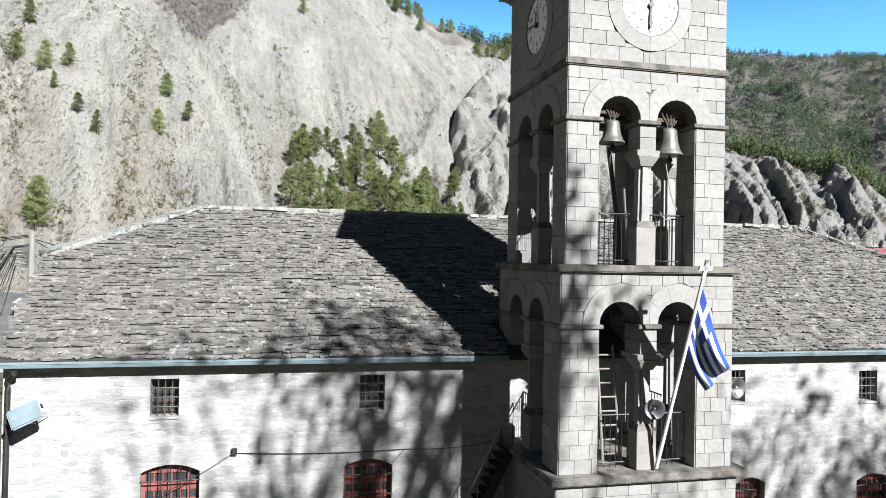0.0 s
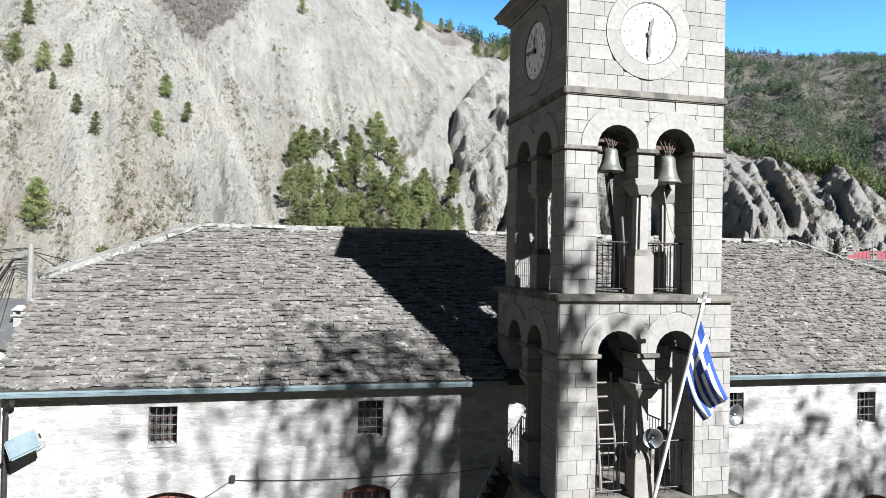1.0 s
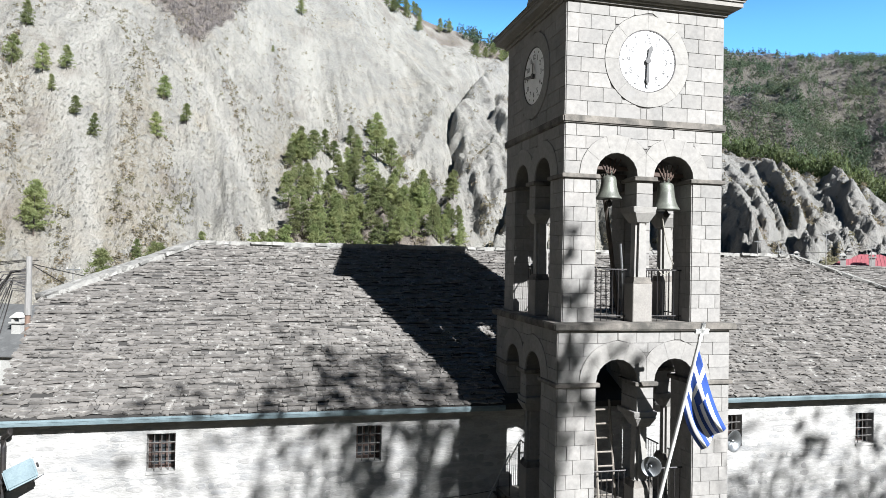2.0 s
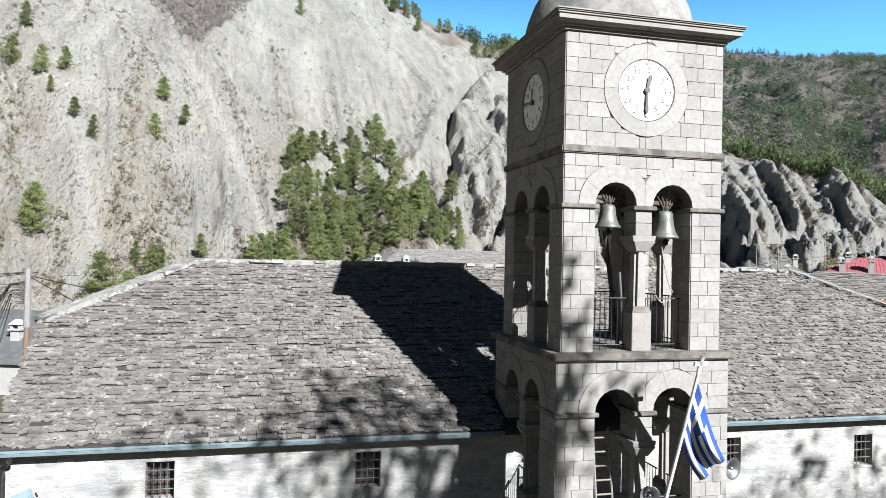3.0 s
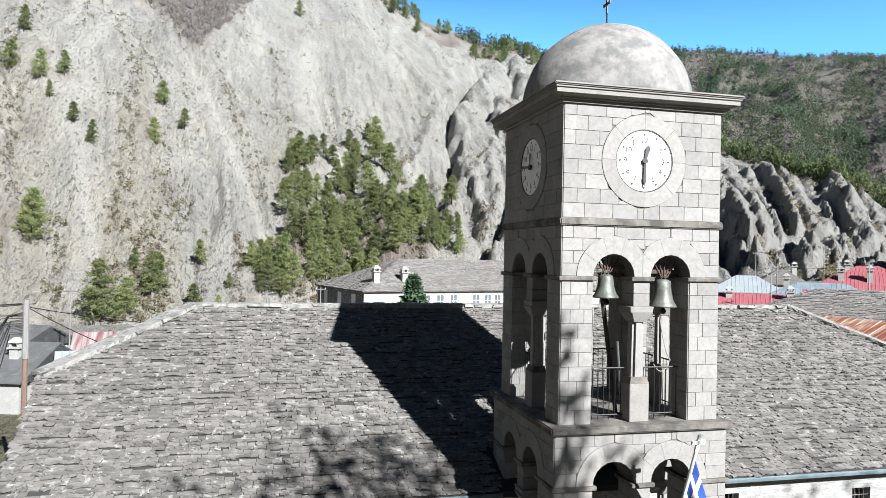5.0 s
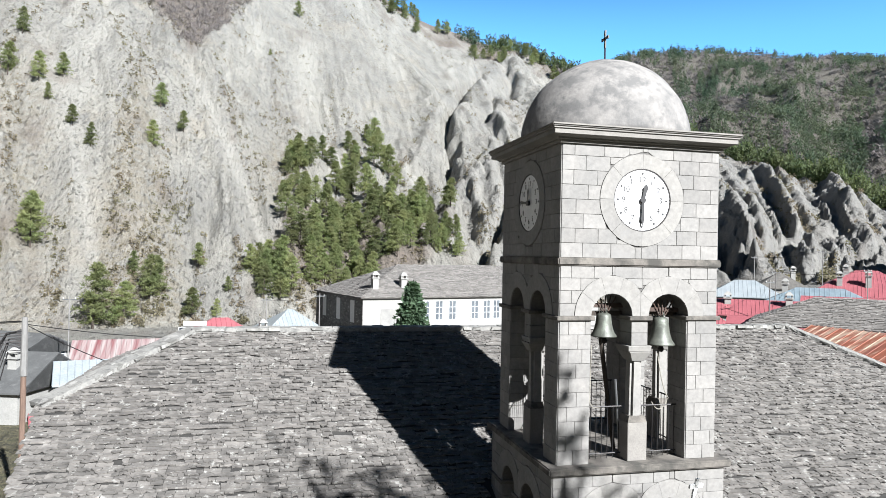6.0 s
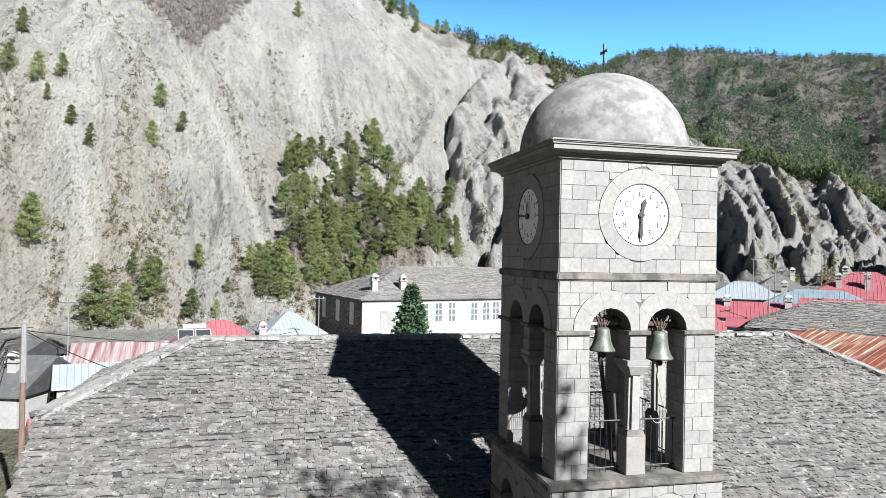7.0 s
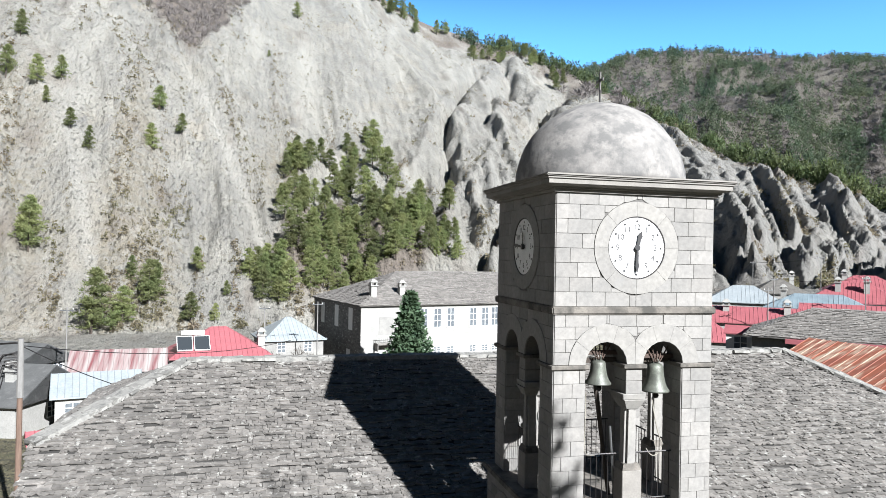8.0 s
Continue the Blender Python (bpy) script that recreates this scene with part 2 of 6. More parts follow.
def tube(bm, pts, r, sides=6):
    """A round bar bent along pts, in one piece."""
    pts = [Vector(q) for q in pts]
    pts = [q for k, q in enumerate(pts) if k == 0 or (q - pts[k - 1]).length > 1e-4]
    rings = []
    for k, q in enumerate(pts):
        way = (pts[min(k + 1, len(pts) - 1)] - pts[max(k - 1, 0)]).normalized()
        side = way.cross(Vector((0.31, 0.17, 0.93))).normalized()
        up = way.cross(side)
        rings.append([bm.verts.new(q + side * (r * math.cos(i * math.tau / sides)) + up * (r * math.sin(i * math.tau / sides))) for i in range(sides)])
    for lo, hi in zip(rings[:-1], rings[1:]):
        for i in range(sides):
            bm.faces.new((lo[i], lo[(i + 1) % sides], hi[(i + 1) % sides], hi[i]))
    bm.faces.new(rings[0])
    bm.faces.new(rings[-1])


def turned(bm, profile, centre, sides=24, m=None):
    """A body of revolution about the upright axis: (radius, z) from bottom to top."""
    cx, cy = centre
    rings, made = [], []
    for r, z in profile:
        ring = [bm.verts.new((cx + r * math.cos(i * math.tau / sides), cy + r * math.sin(i * math.tau / sides), z)) for i in range(sides)]
        rings.append(ring)
        made += ring
    for lo, hi in zip(rings[:-1], rings[1:]):
        for i in range(sides):
            j = (i + 1) % sides
            bm.faces.new((lo[i], lo[j], hi[j], hi[i]))
    bm.faces.new(rings[0][::-1])
    bm.faces.new(rings[-1])
    if m:
        bmesh.ops.transform(bm, matrix=m, verts=made)


def prism(bm, pts, w0, w1, place, chamfer=0.0):
    """A slab with the outline pts (u, z), from depth w0 out to w1, put into the world by place(u, z, w)."""
    cu = sum(p[0] for p in pts) / len(pts)
    cz = sum(p[1] for p in pts) / len(pts)

    def ring(w, inset):
        out = []
        for u, z in pts:
            d = math.hypot(u - cu, z - cz) or 1.0
            k = max(0.0, 1.0 - inset * 1.3 / d)
            out.append(bm.verts.new(place(cu + (u - cu) * k, cz + (z - cz) * k, w)))
        return out
    rings = [ring(w0, 0.0), ring(w1 - chamfer, 0.0)] + ([ring(w1, chamfer)] if chamfer else [])
    for lo, hi in zip(rings[:-1], rings[1:]):
        for i in range(len(pts)):
            j = (i + 1) % len(pts)
            bm.faces.new((lo[i], lo[j], hi[j], hi[i]))
    bm.faces.new(rings[0][::-1])
    bm.faces.new(rings[-1])


# ---- ground and mountains: one sheet ----
CENTRE = (-5.6, -13.0)
AZ = (-60, -19, -7.9, 7, 14.4, 19.1, 23.7, 28.2, 32.5, 35.8, 40.4, 46.4, 60, 90)
CREST = (.45, .473, .45, .364, .328, .297, .266, .223, .17, .133, .112, .066, .05, .04)
CREST_R = (500, 520, 530, 560, 560, 560, 530, 480, 420, 380, 340, 300, 260, 240)
FOOT_R = (140, 140, 140, 145, 150, 155, 160, 160, 160, 160, 155, 150, 150, 150)
FOOT_Z = (-3, -3, -3, -3, -2.5, -2, 0, 2, 4, 6, 7, 8, 8, 8)
FAR_AZ = (-60, 5, 12, 19.1, 23.7, 28.2, 32, 35.8, 40.4, 46.4, 60, 90)
FAR_EL = (.05, .10, .23, .270, .265, .272, .274, .268, .254, .242, .23, .19)


def lattice(x, y, seed):
    """Smooth value noise, 0 to 1."""
    xi, yi = np.floor(x), np.floor(y)
    fx, fy = x - xi, y - yi
    fx, fy = fx * fx * (3 - 2 * fx), fy * fy * (3 - 2 * fy)

    def h(a, b):
        v = np.sin(a * 127.1 + b * 311.7 + seed * 74.7) * 43758.5453
        return v - np.floor(v)
    top = h(xi, yi) * (1 - fx) + h(xi + 1, yi) * fx
    low = h(xi, yi + 1) * (1 - fx) + h(xi + 1, yi + 1) * fx
    return top * (1 - fy) + low * fy


def fbm(x, y, seed, octaves=4):
    total, amp, norm = 0.0, 1.0, 0.0
    for i in range(octaves):
        total = total + amp * lattice(x * 2.03 ** i, y * 2.03 ** i, seed + i * 3.1)
        norm += amp
        amp *= 0.5
    return total / norm


def ridged(x, y, seed, octaves=3):
    total, amp, norm = 0.0, 1.0, 0.0
    for i in range(octaves):
        total = total + amp * (1 - np.abs(2 * lattice(x * 2.1 ** i, y * 2.1 ** i, seed + i * 5.3) - 1))
        norm += amp
        amp *= 0.5
    return total / norm


def bump_at(v, mid, half):
    return np.exp(-((v - mid) / half) ** 2)


def chutes(az, t):
    """Two smooth lanes of scree that run down the slope."""
    edge = 0.5 * (fbm(az * 1.3, t * 30, 71.0) - 0.5)
    one = bump_at(az + edge, -6.9 + (0.304 - t) * 27.0, 0.55 + 2.2 * np.clip(0.25 - t, 0, 1)) * np.clip((0.33 - t) * 30, 0, 1)
    two = bump_at(az + edge, -14.6 + (0.14 - t) * 15.0, 0.7) * np.clip((0.31 - t) * 20, 0, 1) * 0.8
    return np.maximum(one, two) * np.clip((t - 0.02) * 30, 0, 1)


def scrub_ribs(az, t):
    """The ribs between them, dotted with low bushes."""
    rib = np.clip(((0.30 - t) * 15 - np.abs(az + 10.2)) * 0.8, 0, 1) * (t > 0.0)
    side = np.clip((-14.9 - az) * 0.5, 0, 1) * np.clip((0.30 - t) * 9, 0, 1)
    mound = bump_at(az, 0.6, 1.8) * bump_at(t, 0.20, 0.07)
    return np.maximum.reduce([rib * 0.7, side * 0.55, mound])


def sawtooth(u):
    """Ribs with one steep and one gentle side, 0 to 1."""
    x = u - np.floor(u)
    return np.where(x < 0.2, x / 0.2, (1 - x) / 0.8)


def polar_z(az, r):
    """Height of the sheet at an azimuth in degrees (0 is +y, clockwise) and a distance from CENTRE."""
    foot, z0 = np.interp(az, AZ, FOOT_R), np.interp(az, AZ, FOOT_Z)
    crest = np.interp(az, AZ, CREST_R)
    zc = 12.6 + np.interp(az, AZ, CREST) * crest
    flat = -1.2 + (z0 + 1.2) * np.clip((r - 35) / (foot - 35), 0, 1)
    t = (r - foot) / (crest - foot)
    up = z0 + (zc - z0) * np.clip(t, 0, 1)
    s = np.radians(az) * 300
    warp = 9 * (fbm(s / 55, r / 55, 1.0) - 0.5)
    cliff = 0.75 * bump_at(az, 19.5, 4.5) + 0.62 / (1 + np.exp(-(az - 31) / 1.5))
    rough = np.clip(t * 9, 0, 1) * np.clip((1.12 - t) * 5, 0.25, 1)
    east = 1 / (1 + np.exp(-(az - 30) / 1.5))
    calm = 1 - 0.75 * chutes(az, t)
    relief = (ridged((s + warp) / 75, r / 300, 2.0) - 0.6) * (34 - 25 * east)
    relief = relief + (ridged((s + warp * 1.4 + 0.15 * r) / 21, r / 210, 7.0) - 0.6) * (9.5 + 8 * cliff * (1 - 0.9 * east))
    relief = relief + (ridged((s + warp + 0.2 * r) / 7.5, r / 75, 12.0) - 0.6) * (3.4 + 4.5 * cliff) * calm
    relief = relief + (fbm(s / 3.2, r / 8, 17.0, 3) - 0.5) * (2.0 + 3.2 * cliff) * calm
    relief = relief + (ridged((s + warp * 0.5 + 0.08 * r) / 4.2, r / 110, 23.0) - 0.6) * 2.2 * calm - 2.0 * (1 - calm)
    # slanting fins of bedded rock
    lean_ = s + 0.14 * r + warp * 0.8
    fins = sawtooth(lean_ / 25 + 1.0 * fbm(s / 60, r / 300, 81.0)) * 7.5 * (0.3 + 1.1 * fbm(s / 30, r / 260, 83.0))
    fins = fins + sawtooth(lean_ / 8 + 1.2 * fbm(s / 24, r / 160, 85.0)) * 2.4 - 5
    fins = fins + (ridged((s * 0.8 + 0.3 * r) / 2.8, r / 26, 87.0) - 0.6) * 2.6
    relief = relief + fins * (east + 0.5 * bump_at(az, 18.5, 4.0))
    # gorges that cut the cliff
    bend = 2.2 * (fbm(r / 30, az * 0, 61.0) - 0.5)
    for foot_az, lean, t0, t1, deep in ((13.4, 4.2, 0.16, 0.9, 13.0), (16.4, 14.0, 0.0, 0.24, 10.0), (17.4, 3.0, 0.4, 0.95, 9.0), (20.6, 4.0, 0.25, 0.95, 11.0), (36.5, 14.0, 0.02, 0.5, 7.0), (41.0, 12.0, 0.0, 0.6, 7.0), (44.0, 10.0, 0.05, 0.6, 6.0)):
        line = foot_az + lean * (t - t0) + bend
        relief = relief - deep * np.exp(-np.abs((az - line) / 0.42) ** 1.4) * np.clip((t - t0) * 14, 0, 1) * np.clip((t1 - t) * 8, 0, 1)
    up = up + relief * rough
    down = np.maximum(zc - (r - crest) * 0.45, -20)
    near = np.where(t < 0, flat, np.where(t < 1, up, np.minimum(down + relief * rough * 0.3, zc + 3)))
    zf = 12.6 + np.interp(az, FAR_AZ, FAR_EL) * 1080
    tf = np.clip((r - 430) / 650, 0, 1)
    far = -20 + (zf + 20) * tf ** 0.85
    far = far + (ridged(s / 60, r / 260, 21.0) - 0.6) * 85 * np.clip(tf * 3, 0, 1) * np.clip((1.15 - tf) * 3, 0.15, 1) * np.where(r > 430, 1, 0)
    far = np.where(r > 1080, zf - (r - 1080) * 0.2, far)
    return np.where(r > foot, np.maximum(near, far * np.where(r > 430, 1, 0) - 40 * np.where(r > 430, 0, 1)), near)


def at_polar(az, r):
    a = math.radians(az)
    return (CENTRE[0] + r * math.sin(a), CENTRE[1] + r * math.cos(a), float(polar_z(np.array([az]), np.array([r]))[0]))


def ground_z(x, y):
    az = math.degrees(math.atan2(x - CENTRE[0], y - CENTRE[1]))
    return float(polar_z(np.array([az]), np.array([math.hypot(x - CENTRE[0], y - CENTRE[1])]))[0])


def on_slope(az, t):
    return float(np.interp(az, AZ, FOOT_R) + t * (np.interp(az, AZ, CREST_R) - np.interp(az, AZ, FOOT_R)))


def rock_material():
    m = surf("grey_marl_slope", (0.299, 0.288, 0.253), (0.238, 0.231, 0.209), 0.05, 0.95, 0.9, 0.7, stain=(0.279, 0.248, 0.197), stain_scale=0.02, stain_at=(0.56, 0.72), depth=1.6)
    t = m.node_tree
    n, l = t.nodes, t.links
    p = n["Principled BSDF"]
    base = p.inputs["Base Color"].links[0].from_socket
    geo = n.new("ShaderNodeNewGeometry")

    def streak(squash, scale, lo, hi):
        mp = n.new("ShaderNodeMapping")
        mp.inputs["Scale"].default_value = squash
        mp.inputs["Rotation"].default_value = (0.5, 0.35, 0.2)
        l.new(geo.outputs["Position"], mp.inputs[0])
        k = n.new("ShaderNodeTexNoise")
        k.inputs["Scale"].default_value, k.inputs["Detail"].default_value, k.inputs["Roughness"].default_value = scale, 8.0, 0.72
        l.new(mp.outputs[0], k.inputs["Vector"])
        r = n.new("ShaderNodeMapRange")
        r.inputs[1].default_value, r.inputs[2].default_value = lo, hi
        l.new(k.outputs["Fac"], r.inputs[0])
        return r.outputs[0], k.outputs["Fac"]

    def mix(fac, x, y):
        k = n.new("ShaderNodeMix")
        k.data_type = "RGBA"
        l.new(fac, k.inputs[0])
        for sock, v in ((k.inputs[6], x), (k.inputs[7], y)):
            if isinstance(v, tuple):
                sock.default_value = (*v, 1)
            else:
                l.new(v, sock)
        return k.outputs[2]

    strata, height = streak((1.3, 0.22, 0.45), 0.30, 0.50, 0.66)
    col = mix(strata, base, (0.178, 0.173, 0.16))
    cracks, crack_height = streak((2.2, 0.5, 0.9), 0.75, 0.57, 0.66)
    col = mix(cracks, col, (0.150, 0.146, 0.136))
    scree, scree_height = streak((0.55, 0.05, 0.10), 0.11, 0.50, 0.60)
    col = mix(scree, col, (0.289, 0.279, 0.248))
    tufts, tuft_height = streak((1, 1, 1), 0.22, 0.575, 0.66)
    col = mix(tufts, col, (0.16, 0.146, 0.112))
    for given, shade in (("crag", (0.194, 0.19, 0.182)), ("scree", (0.303, 0.292, 0.262))):
        own = n.new("ShaderNodeAttribute")
        own.attribute_name = given
        col = mix(own.outputs["Fac"], col, shade)
    low, low_height = streak((1, 1, 1), 0.5, 0.42, 0.55)
    rb = n.new("ShaderNodeAttribute")
    rb.attribute_name = "rib"
    some = n.new("ShaderNodeMath")
    some.operation = "MULTIPLY"
    l.new(low, some.inputs[0])
    l.new(rb.outputs["Fac"], some.inputs[1])
    col = mix(some.outputs[0], col, (0.190, 0.168, 0.126))
    at = n.new("ShaderNodeAttribute")
    at.attribute_name = "brush"
    speck, speck_height = streak((1, 1, 1), 0.9, 0.35, 0.7)
    brush = mix(speck, (0.112, 0.0932, 0.0789), (0.177, 0.151, 0.126))
    col = mix(at.outputs["Fac"], col, brush)
    wd = n.new("ShaderNodeAttribute")
    wd.attribute_name = "wood"
    col = mix(wd.outputs["Fac"], col, mix(speck, (0.0578, 0.0544, 0.0422), (0.112, 0.0966, 0.0802)))
    gr = n.new("ShaderNodeAttribute")
    gr.attribute_name = "grass"
    turf = mix(speck, (0.0748, 0.0748, 0.0374), (0.136, 0.116, 0.068))
    col = mix(gr.outputs["Fac"], col, turf)
    l.new(col, p.inputs["Base Color"])
    b = n.new("ShaderNodeBump")
    b.inputs["Strength"].default_value, b.inputs["Distance"].default_value = 0.95, 2.0
    both = n.new("ShaderNodeMath")
    both.operation = "SUBTRACT"
    l.new(height, both.inputs[0])
    l.new(cracks, both.inputs[1])
    l.new(both.outputs[0], b.inputs["Height"])
    l.new(p.inputs["Normal"].links[0].from_socket, b.inputs["Normal"])
    l.new(b.outputs[0], p.inputs["Normal"])
    return m


def build_ground():
    az = np.concatenate([np.arange(-180, -30, 6.0), np.arange(-30, 62, 0.17), np.arange(62, 180, 6.0)])
    r = np.concatenate([[0.01, 12, 25, 40, 60, 80, 100, 120], np.arange(130, 345, 1.25), np.arange(345, 600, 3.2), np.arange(600, 1100, 9.0), [1120, 1200, 1400, 1800, 2600, 4000]])
    a2, r2 = np.meshgrid(az, r, indexing="ij")
    az_eff = np.where((a2 > 90), 90, np.where(a2 < -60, -60, a2))
    z = polar_z(az_eff, r2)
    # unseen hills behind, added to block low sky light
    behind = (np.abs(a2) > 95)
    z = np.where(behind, -1.2 + np.clip((r2 - 130) * 0.6, 0, 260), z)
    x, y = CENTRE[0] + r2 * np.sin(np.radians(a2)), CENTRE[1] + r2 * np.cos(np.radians(a2))
    na, nr = a2.shape
    verts = np.stack([x, y, z], -1).reshape(-1, 3)
    i = np.arange(na)[:, None]
    j = np.arange(nr - 1)[None, :]
    k = (i + 1) % na
    faces = np.stack([i * nr + j, i * nr + j + 1, k * nr + j + 1, k * nr + j + 0 * i], -1).reshape(-1, 4)
    me = bpy.data.meshes.new("ground")
    me.from_pydata(verts.tolist(), [], faces.tolist())
    s = np.radians(a2) * 300
    t = (r2 - np.interp(az_eff, AZ, FOOT_R)) / (np.interp(az_eff, AZ, CREST_R) - np.interp(az_eff, AZ, FOOT_R))
    wob = (fbm(s / 9, r2 / 14, 31.0) - 0.5)
    # brown bare scrub in a wedge high on the slope, and under the pines
    wedge = np.clip((t - 0.322 - np.where(a2 < -6.66, 0.027, 0.057) * np.abs(a2 + 6.66) + wob * 0.10) * 22, 0, 1) * np.clip(12 - np.abs(a2 + 5), 0, 1)
    grove = bump_at(a2, 6.5 - 60 * np.clip(t - 0.1, 0, 1) * 0.05, 6.0) * bump_at(t, 0.09, 0.08)
    left = bump_at(a2, -19.5, 3.5) * bump_at(t, 0.16, 0.16)
    crestline = bump_at(t, 1.0, 0.10) * (a2 > 6) * 0.9
    foot = bump_at(t, 0.0, 0.03) * 0.2
    behind_crest = np.clip((t - 1.0) * 8, 0, 1)
    brush = np.clip(np.maximum.reduce([wedge, (np.maximum.reduce([grove * 1.25, left * 0.35, crestline, foot]) + wob * 1.6 - 0.25) * 1.6, behind_crest]), 0, 1)
    grass = np.clip((-0.09 - t) * 14, 0, 1)
    crag = np.clip((0.62 / (1 + np.exp(-(a2 - 29.5) / 1.2)) + 0.35 * bump_at(a2, 18, 3.0)) * (0.5 + fbm(s / 25, r2 / 30, 35.0)), 0, 1)
    # slopes out of view take the dark wood colour too, to cut bounce light
    wood_and_dim_sides = np.maximum(behind_crest, np.where((a2 < -27) | (a2 > 58), np.clip((t + 0.02) * 20, 0, 1), 0))
    for name, v in (("brush", brush), ("grass", grass), ("wood", wood_and_dim_sides), ("crag", crag), ("scree", chutes(a2, t) * 0.75), ("rib", scrub_ribs(a2, t))):
        me.attributes.new(name, "FLOAT", "POINT").data.foreach_set("value", v.reshape(-1).astype(np.float32))
    me.materials.append(rock_material())
    me.shade_smooth()
    tagged(new("ground", me), "valley floor rising into bare grey eroded mountainsides", "ground", kind="structure")


build_ground()


# ---- bell tower ----
def maps(lo, hi):
    """The four faces of a square shaft: front, left, right, back."""
    return (lambda u, z, w: (u, lo - w, z), lambda u, z, w: (lo - w, u, z), lambda u, z, w: (hi + w, u, z), lambda u, z, w: (u, hi + w, z))


def arch_wall(bm, place, u0, u1, spring, top, openings, thick):
    """A wall over round arches: (centre, radius) each, with soffits."""
    cuts = [(u0, spring)]
    for c, r in openings:
        cuts += [(c - r * math.cos(k * math.pi / 16), spring + r * math.sin(k * math.pi / 16)) for k in range(17)]
    cuts.append((u1, spring))
    for (a, za), (b, zb) in zip(cuts[:-1], cuts[1:]):
        if b - a > 1e-4:
            prism(bm, [(a, za), (b, zb), (b, top), (a, top)], -thick, 0.0, place)


def courses(parent, place, u0, u1, z0, z1, rows, rng, circles=(), w=0.018, mean=0.5, material=None, name="stone_block"):
    """Dressed blocks in courses over a rectangle of a face, cut round circles (centre u, centre z, radius)."""
    step = (z1 - z0) / rows
    for k in range(rows):
        a, b = z0 + k * step + 0.0035, z0 + (k + 1) * step - 0.0035
        marks = [u0]
        first = (0.55 if k % 2 else 1.0) * mean * rng.uniform(0.85, 1.15)
        u = u0 + first
        while u < u1 - 0.3 * mean:
            marks.append(u)
            u += mean * rng.uniform(0.8, 1.3)
        marks.append(u1)
        for c, cz, r in circles:
            if a < cz + r and b > cz - r and u0 < c < u1:
                marks.append(c)
        marks = sorted(set(marks))
        for m0, m1 in zip(marks[:-1], marks[1:]):
            lefts, rights = [], []
            zs = [a, b] if not circles else [a + (b - a) * i / 4 for i in range(5)]
            for z in zs:
                lo, hi = m0 + 0.0035, m1 - 0.0035
                for c, cz, r in circles:
                    d = r * r - (z - cz) ** 2
                    if d > 0:
                        h = math.sqrt(d) + 0.004
                        if (m0 + m1) / 2 < c:
                            hi = min(hi, c - h)
                        else:
                            lo = max(lo, c + h)
                lefts.append((lo, z))
                rights.append((hi, z))
            keep = [i for i in range(len(zs)) if rights[i][0] - lefts[i][0] > 0.02]
            if len(keep) < 2:
                continue
            pts = [lefts[i] for i in keep] + [rights[i] for i in reversed(keep)]
            bm = bmesh.new()
            prism(bm, pts, -0.03, w + rng.uniform(-0.003, 0.003), place, 0.005)
            part(name, bm, material or ASHLAR, parent)


def voussoirs(parent, place, c, spring, r0, r1, stop, side, count=5, w=0.03):
    """The stones of one arch ring; where it meets its neighbour at u = stop they are cut upright."""
    for k in range(count):
        a0, a1 = math.pi * k / count + 0.0015, math.pi * (k + 1) / count - 0.0015
        pts = []
        for r, angles in ((r0, (a0, (a0 + a1) / 2, a1)), (r1, (a1, (a0 * 2 + a1 * 4) / 6, (a0 + a1) / 2, (a0 * 4 + a1 * 2) / 6, a0))):
            for a in angles:
                u = c + r * math.cos(a)
                u = min(u, stop - 0.003) if side < 0 else max(u, stop + 0.003)
                pts.append((u, spring + r * math.sin(a)))
        bm = bmesh.new()
        prism(bm, pts, -0.03, w, place, 0.002)
        part("arch_stone", bm, ARCHSTONE, parent)


def ledge(name, lo, hi, z0, z1, parent, material, label="", hole=None):
    bm = bmesh.new()
    if hole:
        a, b = hole
        box(bm, lo, hi, lo, a, z0, z1)
        box(bm, lo, hi, b, hi, z0, z1)
        box(bm, lo, a, a, b, z0, z1)
        box(bm, b, hi, a, b, z0, z1)
    else:
        box(bm, lo, hi, lo, hi, z0, z1)
    bmesh.ops.remove_doubles(bm, verts=bm.verts, dist=0.0005)
    if not hole:
        bmesh.ops.bevel(bm, geom=bm.edges, offset=0.025, segments=2, affect="EDGES")
    return part(name, bm, material, parent, label)


TOWER = thing("bell_tower", (1.8, 1.8, -1.2), "square dressed-stone bell tower with twin arches, clock and dome", "bell tower")
RNG = random.Random(4)
PIER = 0.69


